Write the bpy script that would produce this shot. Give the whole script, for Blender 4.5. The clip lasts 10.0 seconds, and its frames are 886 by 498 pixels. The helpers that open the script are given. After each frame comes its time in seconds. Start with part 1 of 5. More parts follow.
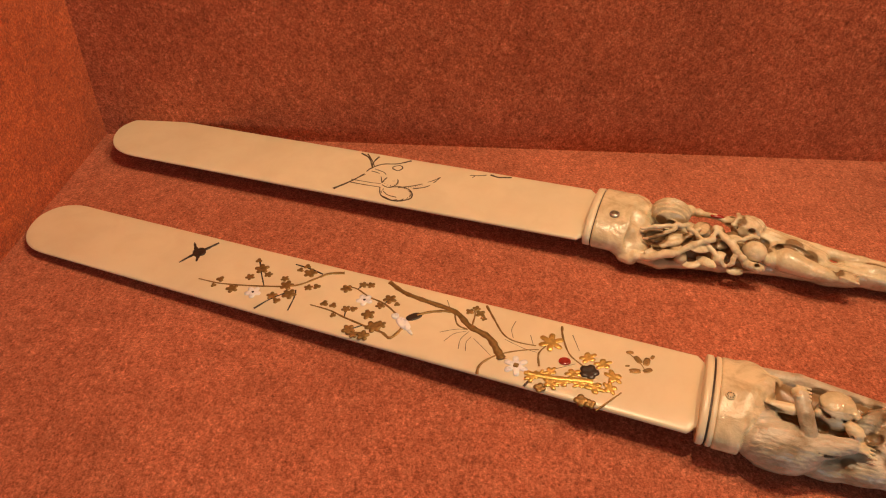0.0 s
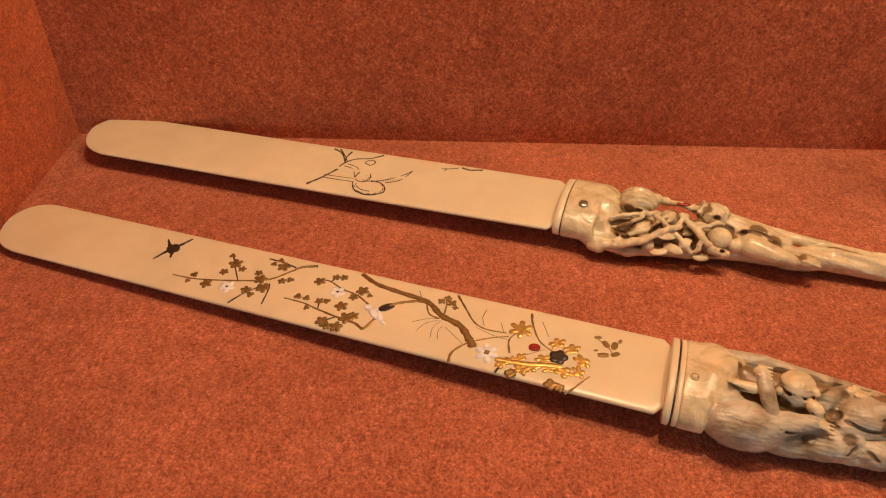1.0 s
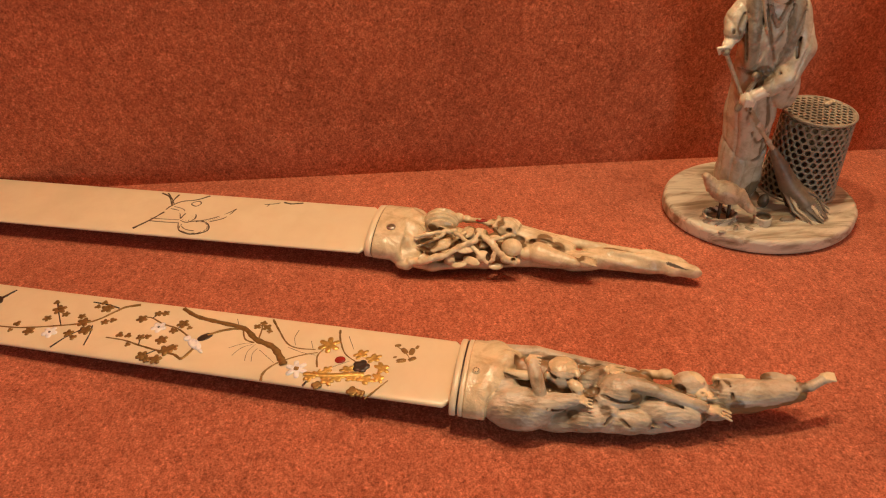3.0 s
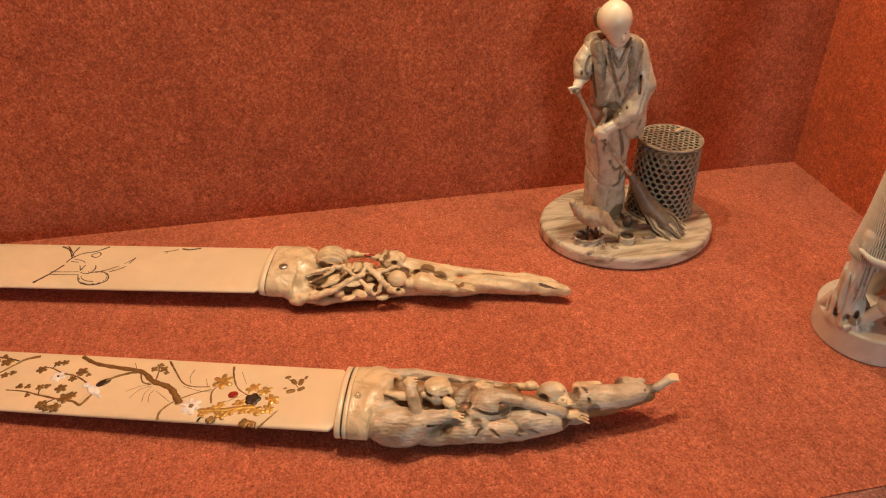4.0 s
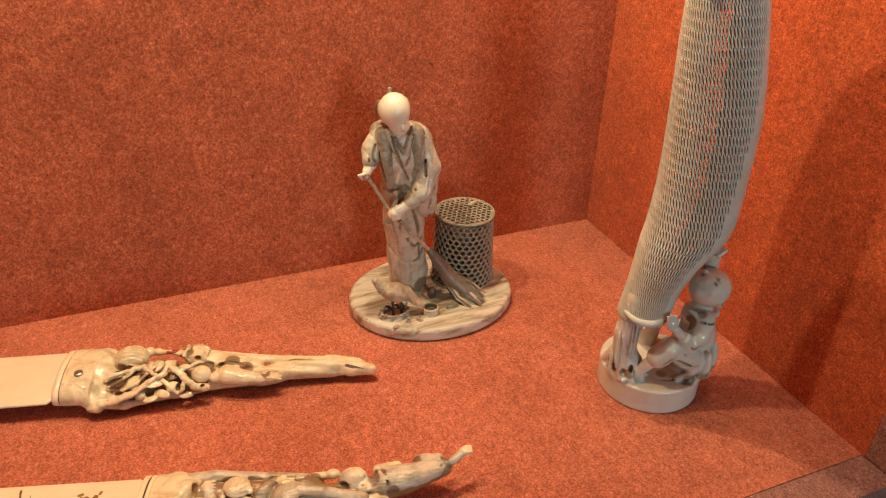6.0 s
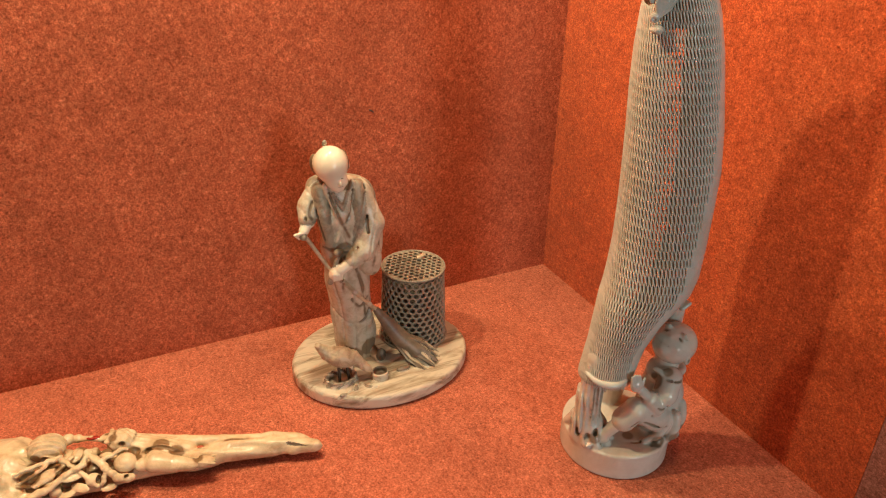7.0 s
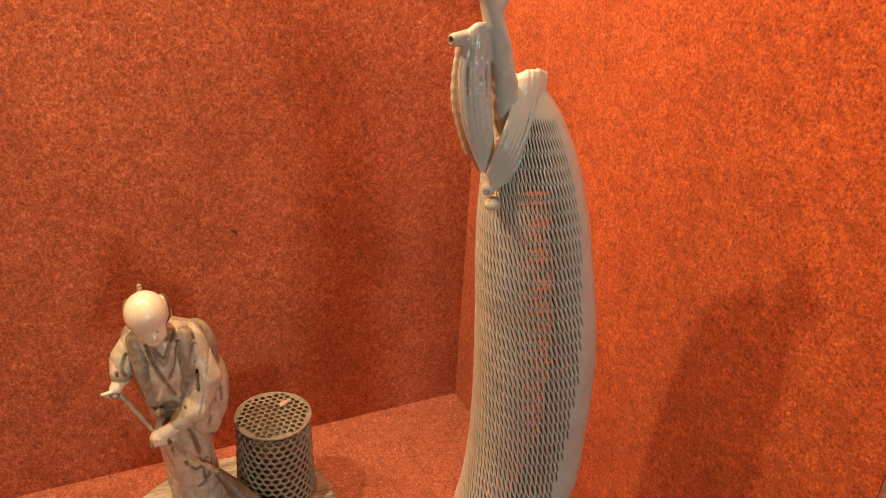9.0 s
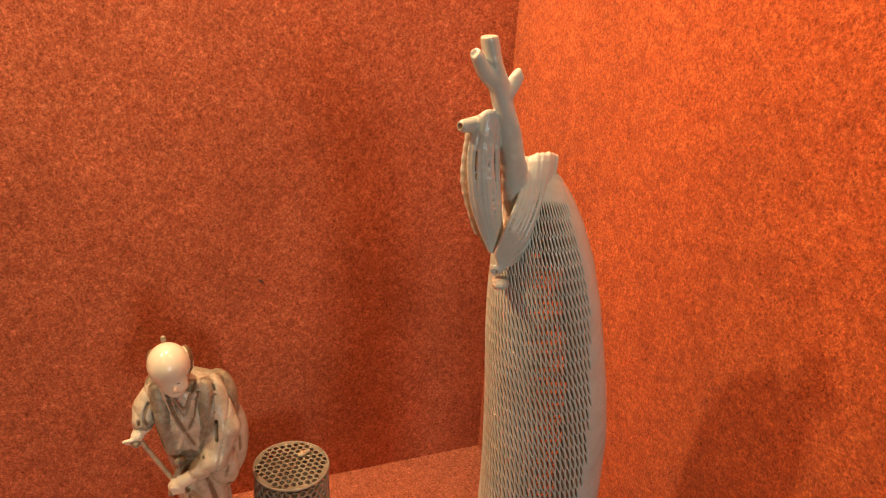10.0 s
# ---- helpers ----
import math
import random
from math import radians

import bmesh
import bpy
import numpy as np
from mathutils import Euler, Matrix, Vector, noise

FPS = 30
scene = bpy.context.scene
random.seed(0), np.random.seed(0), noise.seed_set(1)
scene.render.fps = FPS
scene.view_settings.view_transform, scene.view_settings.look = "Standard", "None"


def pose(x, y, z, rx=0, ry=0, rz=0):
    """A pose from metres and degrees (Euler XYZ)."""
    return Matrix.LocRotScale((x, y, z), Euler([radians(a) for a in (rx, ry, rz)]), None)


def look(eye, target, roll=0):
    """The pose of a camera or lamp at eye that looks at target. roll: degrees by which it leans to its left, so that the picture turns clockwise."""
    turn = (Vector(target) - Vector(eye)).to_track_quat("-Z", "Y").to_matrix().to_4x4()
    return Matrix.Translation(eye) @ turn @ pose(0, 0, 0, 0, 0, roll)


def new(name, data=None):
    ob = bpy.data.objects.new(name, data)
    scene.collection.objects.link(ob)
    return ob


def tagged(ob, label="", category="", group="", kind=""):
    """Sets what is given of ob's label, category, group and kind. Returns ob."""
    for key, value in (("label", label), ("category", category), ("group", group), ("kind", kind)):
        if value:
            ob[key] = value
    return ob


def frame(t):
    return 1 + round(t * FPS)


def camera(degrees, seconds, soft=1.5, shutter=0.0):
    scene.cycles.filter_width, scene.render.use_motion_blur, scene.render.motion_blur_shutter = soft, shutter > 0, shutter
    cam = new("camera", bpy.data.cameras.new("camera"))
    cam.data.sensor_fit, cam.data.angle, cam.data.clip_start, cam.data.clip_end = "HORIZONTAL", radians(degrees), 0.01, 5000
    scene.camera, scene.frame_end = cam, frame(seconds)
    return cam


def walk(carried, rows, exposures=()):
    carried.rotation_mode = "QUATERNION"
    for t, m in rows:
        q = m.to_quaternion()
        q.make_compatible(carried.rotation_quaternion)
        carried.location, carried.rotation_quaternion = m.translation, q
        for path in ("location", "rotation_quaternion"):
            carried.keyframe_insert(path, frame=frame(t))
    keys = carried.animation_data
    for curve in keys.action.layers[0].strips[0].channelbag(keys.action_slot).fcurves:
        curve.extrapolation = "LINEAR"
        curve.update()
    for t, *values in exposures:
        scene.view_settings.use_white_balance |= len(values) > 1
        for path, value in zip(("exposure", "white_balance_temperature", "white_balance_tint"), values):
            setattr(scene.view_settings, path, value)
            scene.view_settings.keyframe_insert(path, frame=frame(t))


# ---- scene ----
cam = camera(60.2, 10.0, 1.1)
PATH = [
    (0, (0.01, 0.027, 0.236), (-0.109, 1.586, -1.012), -0.2),
    (0.5, (0.012, 0.024, 0.235), (-0.092, 1.586, -1.009), -0.2),
    (1, (0.016, 0.021, 0.236), (-0.061, 1.582, -1.012), -0.3),
    (1.5, (0.025, 0.018, 0.236), (-0.01, 1.59, -1.001), -0.3),
    (2, (0.038, 0.015, 0.238), (0.059, 1.591, -0.993), -0.4),
    (2.5, (0.054, 0.006, 0.244), (0.137, 1.593, -0.97), -0.4),
    (2.7, (0.056, 0.0, 0.246), (0.181, 1.597, -0.952), 0.1),
    (3.8, (0.082, -0.033, 0.277), (0.373, 1.573, -0.88), 0.1),
    (4, (0.087, -0.038, 0.275), (0.422, 1.58, -0.851), 0.1),
    (4.5, (0.099, -0.05, 0.282), (0.53, 1.572, -0.806), 0.2),
    (5, (0.114, -0.059, 0.287), (0.638, 1.557, -0.768), 0.3),
    (5.5, (0.12, -0.063, 0.293), (0.736, 1.544, -0.726), 0.6),
    (5.7, (0.121, -0.058, 0.303), (0.767, 1.524, -0.736), 1.5),
    (7, (0.145, -0.019, 0.302), (0.937, 1.548, -0.656), 1.4),
    (7.5, (0.184, -0.003, 0.304), (0.997, 1.559, -0.643), 1.8),
    (8, (0.22, 0.012, 0.304), (1.038, 1.583, -0.625), 2.3),
    (8.5, (0.241, 0.023, 0.309), (1.057, 1.613, -0.59), 3.0),
    (9, (0.25, 0.031, 0.323), (1.045, 1.649, -0.543), 3.3),
    (9.5, (0.255, 0.033, 0.332), (1.017, 1.684, -0.5), 3.4),
    (10, (0.261, 0.031, 0.338), (0.96, 1.724, -0.465), 3.6),
]

walk(cam, [(t, look(eye, target, roll)) for t, eye, target, roll in PATH],
     exposures=[(0, -0.07, 6500, 10), (2.5, -0.05, 6450, 10), (4, 0.06, 6100, 9), (5.5, 0.30, 5700, 3), (7, 0.44, 5850, 2), (7.5, 0.42, 5900, 3), (8.5, 0.33, 6400, 8), (10, 0.18, 6750, 10)])

# ---- light: two warm spots in the top of the case, an added warm fill, daylight from the room's window ----
world = bpy.data.worlds.new("room_air")
scene.world = world
world.use_nodes = True
world.node_tree.nodes["Background"].inputs[0].default_value = (0.75, 0.85, 1.0, 1)
world.node_tree.nodes["Background"].inputs[1].default_value = 0.02


def lamp(name, eye, target, size, watts, colour, size_y=None):
    data = bpy.data.lights.new(name, "AREA")
    data.shape = "RECTANGLE" if size_y else "DISK"
    data.size, data.energy, data.color = size, watts, colour
    if size_y:
        data.size_y = size_y
    ob = new(name, data)
    ob.matrix_world = look(eye, target)
    return ob


def bulb(name, at, radius, watts, colour):
    data = bpy.data.lights.new(name, "POINT")
    data.shadow_soft_size, data.energy, data.color = radius, watts, colour
    new(name, data).location = at


WARM = (1.0, 0.78, 0.47)
bulb("case_and_fill_light", (0.06, 0.335, 0.56), 0.010, 4.8, WARM)
bulb("case_and_fill_light", (0.25, 0.375, 0.56), 0.008, 4.7, WARM)
# added fill bulb that brightens the right floor, wall and carving fronts
bulb("case_and_fill_light", (0.37, 0.21, 0.60), 0.020, 1.5, WARM)
lamp("window_light", (0.52, -2.44, 0.40), (0.30, 0.3, 0.1), 0.40, 15.5, (0.86, 0.93, 0.93), 0.8)


# ---- materials ----
def shader(name, base, rough, metal=0.0):
    m = bpy.data.materials.new(name)
    m.use_nodes = True
    b = m.node_tree.nodes["Principled BSDF"]
    b.inputs["Base Color"].default_value = (*base, 1)
    b.inputs["Roughness"].default_value = rough
    b.inputs["Metallic"].default_value = metal
    return m, m.node_tree, b


def noise_node(tree, scale, detail=4, rough=0.6, stretch=(1, 1, 1), turn=(0, 0, 0), distort=0.0):
    at = tree.nodes.new("ShaderNodeTexCoord")
    mp = tree.nodes.new("ShaderNodeMapping")
    mp.inputs["Scale"].default_value = stretch
    mp.inputs["Rotation"].default_value = turn
    n = tree.nodes.new("ShaderNodeTexNoise")
    n.inputs["Scale"].default_value, n.inputs["Detail"].default_value = scale, detail
    n.inputs["Roughness"].default_value, n.inputs["Distortion"].default_value = rough, distort
    tree.links.new(at.outputs["Object"], mp.inputs["Vector"])
    tree.links.new(mp.outputs["Vector"], n.inputs["Vector"])
    return n.outputs["Fac"]


def ramp(tree, fac, stops):
    r = tree.nodes.new("ShaderNodeValToRGB")
    while len(r.color_ramp.elements) < len(stops):
        r.color_ramp.elements.new(0.5)
    for e, (p, c) in zip(r.color_ramp.elements, stops):
        e.position, e.color = p, (*c, 1)
    tree.links.new(fac, r.inputs["Fac"])
    return r.outputs["Color"]


def mix(tree, kind, fac, a, b):
    n = tree.nodes.new("ShaderNodeMix")
    n.data_type, n.blend_type = "RGBA", kind
    for socket, value in ((n.inputs[0], fac), (n.inputs[6], a), (n.inputs[7], b)):
        if isinstance(value, (int, float)):
            socket.default_value = value
        elif isinstance(value, tuple):
            socket.default_value = (*value, 1)
        else:
            tree.links.new(value, socket)
    return n.outputs[2]


def relief(tree, bsdf, height, depth, strength=1.0, under=None):
    n = tree.nodes.new("ShaderNodeBump")
    n.inputs["Strength"].default_value, n.inputs["Distance"].default_value = strength, depth
    tree.links.new(height, n.inputs["Height"])
    if under:
        tree.links.new(under, n.inputs["Normal"])
    tree.links.new(n.outputs["Normal"], bsdf.inputs["Normal"])
    return n.outputs["Normal"]


def felt(name, dark, mid, light):
    m, tree, b = shader(name, mid, 0.95)
    fine = noise_node(tree, 880, 5, 0.7, distort=0.8)
    hair = noise_node(tree, 420, 5, 0.75, (1, 0.5, 0.7), (0.3, 0.4, 0.6), 1.2)
    blot = noise_node(tree, 290, 5, 0.75, distort=0.6)
    wide = noise_node(tree, 14, 3, 0.5)
    patch = noise_node(tree, 62, 4, 0.6, distort=0.8)
    c = ramp(tree, blot, [(0.28, dark), (0.52, mid), (0.76, light)])
    g = ramp(tree, fine, [(0.30, (0.36, 0.32, 0.30)), (0.5, (1.0, 1.0, 1.0)), (0.70, (1.65, 1.85, 2.0))])
    h = ramp(tree, hair, [(0.32, (0.70, 0.66, 0.64)), (0.5, (1.0, 1.0, 1.0)), (0.70, (1.28, 1.35, 1.4))])
    w = ramp(tree, wide, [(0.3, (0.88, 0.86, 0.84)), (0.7, (1.1, 1.1, 1.1))])
    p = ramp(tree, patch, [(0.32, (0.89, 0.87, 0.86)), (0.5, (1.0, 1.0, 1.0)), (0.68, (1.10, 1.13, 1.15))])
    for layer in (g, h, w, p):
        c = mix(tree, "MULTIPLY", 1.0, c, layer)
    tree.links.new(c, b.inputs["Base Color"])
    b.inputs["Specular IOR Level"].default_value = 0.15
    b.inputs["Sheen Weight"].default_value = 0.25
    b.inputs["Sheen Roughness"].default_value = 0.5
    b.inputs["Sheen Tint"].default_value = (0.9, 0.6, 0.5, 1)
    relief(tree, b, fine, 0.0006, 0.8)
    return m


def ivory(name, base, stain_shade, rough, amount, grain=0.00004, scale=90, fur=False, dent=0.0):
    m, tree, b = shader(name, base, rough)
    blot = noise_node(tree, scale, 5, 0.65, distort=0.5)
    wide = noise_node(tree, 18, 3, 0.55)
    pale = tuple(min(1.0, v * 1.06) for v in base)
    c = ramp(tree, wide, [(0.3, tuple(v * 0.93 for v in base)), (0.7, pale)])
    s = ramp(tree, blot, [(0.42, (0, 0, 0)), (0.64, (amount, amount, amount))])
    c = mix(tree, "MIX", s, c, stain_shade)
    # darker colour for hollows: sepia staining and painted crevice shade together
    recess = tree.nodes.new("ShaderNodeAttribute")
    recess.attribute_name = "stain_shade"
    c = mix(tree, "MIX", recess.outputs["Fac"], c, (0.55 * stain_shade[0], 0.47 * stain_shade[1], 0.40 * stain_shade[2]))
    tree.links.new(c, b.inputs["Base Color"])
    b.inputs["Subsurface Weight"].default_value = 0.12
    b.inputs["Subsurface Radius"].default_value = (0.004, 0.0025, 0.0015)
    b.inputs["Subsurface Scale"].default_value = 0.5
    h = noise_node(tree, 700 if not fur else 420, 4, 0.6, (1, 1, 1) if not fur else (0.25, 1, 1))
    first = relief(tree, b, h, grain, 0.8)
    if dent:
        relief(tree, b, noise_node(tree, 210, 4, 0.6, (1, 1, 1) if not fur else (0.45, 1, 1), distort=0.4), dent, 0.9, first)
    return m


RED = felt("red_felt", (0.33, 0.072, 0.028), (0.46, 0.116, 0.047), (0.57, 0.180, 0.083))
# One felt in three tones: light's tint is put into floor and side walls.
FLOOR = felt("pale_lit_red_felt", (0.35, 0.089, 0.044), (0.475, 0.139, 0.072), (0.565, 0.195, 0.110))
WARM_LIT_RED = felt("warm_lit_red_felt", (0.34, 0.055, 0.012), (0.47, 0.092, 0.022), (0.58, 0.140, 0.040))
# Same felt, greyer: shade on the front strips is put into the colour.
EDGE = felt("shaded_felt", (0.22, 0.09, 0.07), (0.31, 0.135, 0.105), (0.38, 0.18, 0.145))
BLADE = ivory("polished_ivory", (0.77, 0.635, 0.43), (0.66, 0.49, 0.29), 0.28, 0.25, 0.00001, 60)
CARVED = ivory("carved_ivory", (0.75, 0.605, 0.385), (0.36, 0.235, 0.11), 0.20, 0.55, 0.00006, 95, dent=0.0007)
SEPIA = ivory("sepia_stained_ivory", (0.21, 0.14, 0.07), (0.10, 0.06, 0.03), 0.42, 0.8, 0.0001, 160)
FUR = ivory("fur_carved_ivory", (0.57, 0.475, 0.35), (0.27, 0.18, 0.095), 0.34, 0.9, 0.00025, 62, True, 0.0011)
SKIN = ivory("glossy_ivory", (0.80, 0.72, 0.55), (0.62, 0.50, 0.33), 0.22, 0.3, 0.00003, 90)
ROBE = ivory("aged_ivory", (0.60, 0.52, 0.39), (0.34, 0.265, 0.17), 0.26, 0.55, 0.00015, 170, dent=0.0006)
UMBER = ivory("umber_stained_ivory", (0.20, 0.15, 0.10), (0.10, 0.075, 0.05), 0.45, 0.7, 0.0001, 200)
VEST = ivory("dull_brown_stained_ivory", (0.37, 0.305, 0.21), (0.17, 0.13, 0.08), 0.38, 0.7, 0.0001, 230, dent=0.0009)
TAN = ivory("tan_stained_ivory", (0.58, 0.45, 0.29), (0.26, 0.17, 0.09), 0.4, 0.7, 0.0002, 170)
BASKET = ivory("grey_stained_ivory", (0.33, 0.275, 0.20), (0.20, 0.155, 0.10), 0.42, 0.6, 0.0001, 200)
PALE = ivory("pale_ivory", (0.645, 0.61, 0.52), (0.49, 0.42, 0.31), 0.20, 0.4, 0.00004, 70, dent=0.00035)


def streaked(name, base, stain_shade):
    m, tree, b = shader(name, base, 0.42)
    n = noise_node(tree, 130, 5, 0.65, (0.16, 1, 1), (0, 0, 0.45), 0.6)
    c = ramp(tree, n, [(0.36, stain_shade), (0.46, tuple((p + q) / 2 for p, q in zip(base, stain_shade))), (0.54, base)])
    tree.links.new(c, b.inputs["Base Color"])
    relief(tree, b, n, 0.0010, 0.8)
    return m


PLANK = streaked("plank_carved_ivory", (0.63, 0.545, 0.405), (0.25, 0.18, 0.105))


def metal(name, base, rough, scale=500):
    m, tree, b = shader(name, base, rough, 0.6)
    n = noise_node(tree, scale, 4, 0.6)
    c = ramp(tree, n, [(0.3, tuple(v * 0.6 for v in base)), (0.65, base), (0.8, tuple(min(1, v * 1.3) for v in base))])
    tree.links.new(c, b.inputs["Base Color"])
    relief(tree, b, n, 0.0003, 0.6)
    return m


GOLD = metal("gold_lacquer", (0.72, 0.46, 0.12), 0.34)
BRONZE = metal("brown_gold_lacquer", (0.33, 0.195, 0.06), 0.45)
DARK, tree, b = shader("black_brown_lacquer", (0.035, 0.022, 0.014), 0.35)
PEARL, tree, b = shader("mother_of_pearl", (0.82, 0.78, 0.78), 0.18)
tree.links.new(ramp(tree, noise_node(tree, 400, 3), [(0.35, (0.62, 0.62, 0.66)), (0.5, (0.85, 0.80, 0.80)), (0.65, (0.9, 0.88, 0.80))]), b.inputs["Base Color"])
CORAL, tree, b = shader("red_coral", (0.30, 0.025, 0.015), 0.2)
INK, tree, b = shader("sepia_ink", (0.075, 0.042, 0.018), 0.6)
STEEL, tree, b = shader("worn_steel", (0.45, 0.42, 0.38), 0.35, 0.9)


def plain(name, base, rough, spread=0.15, scale=12):
    m, tree, b = shader(name, base, rough)
    n = noise_node(tree, scale, 5)
    c = ramp(tree, n, [(0.3, tuple(v * (1 - spread) for v in base)), (0.7, tuple(v * (1 + spread) for v in base))])
    tree.links.new(c, b.inputs["Base Color"])
    relief(tree, b, n, 0.0004, 0.4)
    return m


PLASTER = plain("wall_plaster", (0.42, 0.40, 0.37), 0.9)
RAIL = plain("grey_brown_lacquer", (0.22, 0.16, 0.13), 0.45, 0.2, 60)
DARKWOOD = plain("dark_wood", (0.05, 0.028, 0.018), 0.4, 0.3, 40)
BOARDS = plain("floor_boards", (0.20, 0.13, 0.08), 0.5, 0.3, 6)


# ---- mesh tools ----
def linked(name, verts, faces, mats, parent=None, label="", index=None, stain_shade=None):
    me = bpy.data.meshes.new(name)
    me.from_pydata([tuple(v) for v in verts], [], [tuple(f) for f in faces])
    for m in mats if isinstance(mats, (list, tuple)) else [mats]:
        me.materials.append(m)
    me.polygons.foreach_set("use_smooth", [True] * len(me.polygons))
    if index is not None:
        me.polygons.foreach_set("material_index", [int(i) for i in index])
    if stain_shade is not None:
        me.attributes.new("stain_shade", "FLOAT", "POINT").data.foreach_set("value", np.asarray(stain_shade, np.float32))
    me.update()
    ob = new(name, me)
    if parent:
        ob.parent = parent
    if label:
        ob["label"] = label
    return ob


def part(name, bm, material, parent=None, label="", smooth=False):
    me = bpy.data.meshes.new(name)
    bmesh.ops.recalc_face_normals(bm, faces=bm.faces)
    bm.to_mesh(me)
    bm.free()
    me.materials.append(material)
    if smooth:
        me.polygons.foreach_set("use_smooth", [True] * len(me.polygons))
    ob = new(name, me)
    if parent:
        ob.parent = parent
    if label:
        ob["label"] = label
    return ob


def box(lo, hi, bevel=0.0, bm=None):
    bm = bm or bmesh.new()
    m = Matrix.LocRotScale([(a + b) / 2 for a, b in zip(lo, hi)], None, [b - a for a, b in zip(lo, hi)])
    made = bmesh.ops.create_cube(bm, size=1, matrix=m)
    if bevel:
        edges = list({e for v in made["verts"] for e in v.link_edges})
        bmesh.ops.bevel(bm, geom=edges, offset=bevel, segments=2, affect="EDGES")
    return bm


def bend(pts, steps=5):
    """Points of (x, y, z, r) on a smooth curve through pts."""
    fine = []
    for i in range(len(pts) - 1):
        p0, p1, p2, p3 = (np.array(pts[max(0, min(len(pts) - 1, i + d))], float) for d in (-1, 0, 1, 2))
        for j in range(steps):
            t = j / steps
            fine.append(0.5 * (2 * p1 + (p2 - p0) * t + (2 * p0 - 5 * p1 + 4 * p2 - p3) * t * t + (3 * p1 - p0 - 3 * p2 + p3) * t ** 3))
    return fine + [np.array(pts[-1], float)]


class Clay:
    """A block of clay, in millimetres: balls and limbs melt into it, and mesh() gives its skin. Cuts can take a dark
    colour that holds pigment and crevice shade.
    """

    def __init__(self, lo, hi, step):
        self.lo, self.step = np.array(lo, float), step
        self.shape = np.ceil((np.array(hi, float) - self.lo) / step).astype(int) + 1
        self.f = np.full(self.shape, 9.0, np.float32)
        self.m = np.zeros(self.shape, np.int8)
        self.tint_mask = np.zeros(self.shape, np.int8)
        self.slot, self.ink_shade = 0, False

    def window(self, lo, hi):
        i = np.clip(np.floor((np.array(lo) - self.lo) / self.step).astype(int), 0, self.shape - 1)
        j = np.clip(np.ceil((np.array(hi) - self.lo) / self.step).astype(int) + 1, 1, self.shape)
        g = [(self.lo[a] + self.step * np.arange(i[a], max(j[a], i[a] + 1))).astype(np.float32) for a in range(3)]
        return tuple(slice(i[a], max(j[a], i[a] + 1)) for a in range(3)), np.meshgrid(*g, indexing="ij", sparse=True)

    def merge(self, win, d, k, cut):
        f = self.f[win]
        mask = (-d > f) if cut else (d < f)
        if not (self.ink_shade and cut):
            self.m[win][mask] = self.slot
        self.tint_mask[win][mask] = self.ink_shade
        if cut:
            h = np.maximum(k - np.abs(f + d), 0) / k
            self.f[win] = np.maximum(f, -d) + h * h * k / 4
        else:
            h = np.maximum(k - np.abs(f - d), 0) / k
            self.f[win] = np.minimum(f, d) - h * h * k / 4

    def ball(self, c, r, k=1.5, turn=(0, 0, 0), cut=False):
        r = np.array((r, r, r) if isinstance(r, (int, float)) else r, float)
        pad = r.max() + k + 2 * self.step
        win, (x, y, z) = self.window([v - pad for v in c], [v + pad for v in c])
        m = np.array(Euler([radians(a) for a in turn]).to_matrix()).T
        q = [m[a, 0] * (x - c[0]) + m[a, 1] * (y - c[1]) + m[a, 2] * (z - c[2]) for a in range(3)]
        k0 = np.sqrt(sum((q[a] / r[a]) ** 2 for a in range(3)))
        k1 = np.sqrt(sum((q[a] / r[a] ** 2) ** 2 for a in range(3))) + 1e-6
        self.merge(win, k0 * (k0 - 1) / k1, k, cut)

    def limb(self, a, b, ra, rb, k=1.2, cut=False):
        a, b = np.array(a, float), np.array(b, float)
        pad = max(ra, rb) + k + 2 * self.step
        win, (x, y, z) = self.window(np.minimum(a, b) - pad, np.maximum(a, b) + pad)
        d = b - a
        t = np.clip(((x - a[0]) * d[0] + (y - a[1]) * d[1] + (z - a[2]) * d[2]) / max(d @ d, 1e-9), 0, 1)
        dist = np.sqrt((x - a[0] - t * d[0]) ** 2 + (y - a[1] - t * d[1]) ** 2 + (z - a[2] - t * d[2]) ** 2)
        self.merge(win, dist - (ra + t * (rb - ra)), k, cut)

    def path(self, pts, k=1.2, cut=False):
        for p, q in zip(pts, pts[1:]):
            self.limb(p[:3], q[:3], p[3], q[3], k, cut)

    def vine(self, pts, k=0.4, wild=0.6):
        """A crooked path with knots."""
        fine = []
        for p, q in zip(pts, pts[1:]):
            for i in range(4):
                t = i / 4
                w = wild * (1 if i else 0)
                fine.append([a + (b - a) * t + random.uniform(-w, w) for a, b in zip(p[:3], q[:3])] + [(p[3] + (q[3] - p[3]) * t) * random.uniform(0.8, 1.25)])
        fine.append(list(pts[-1]))
        self.path(fine, k)

    def wash_shade(self, c, r):
        """Darken the skin inside a ball: pigment and shade in its colour."""
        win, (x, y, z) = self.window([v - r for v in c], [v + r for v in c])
        self.tint_mask[win][(x - c[0]) ** 2 + (y - c[1]) ** 2 + (z - c[2]) ** 2 < r * r] = 1

    def puck(self, c, rx, ry, half, edge=1.5, k=1.0, cut=False):
        pad = max(rx, ry, half) + k + 2 * self.step
        win, (x, y, z) = self.window([v - pad for v in c], [v + pad for v in c])
        e = (np.sqrt(((x - c[0]) / rx) ** 2 + ((y - c[1]) / ry) ** 2) - 1) * min(rx, ry) + edge
        h = np.abs(z - c[2]) - half + edge
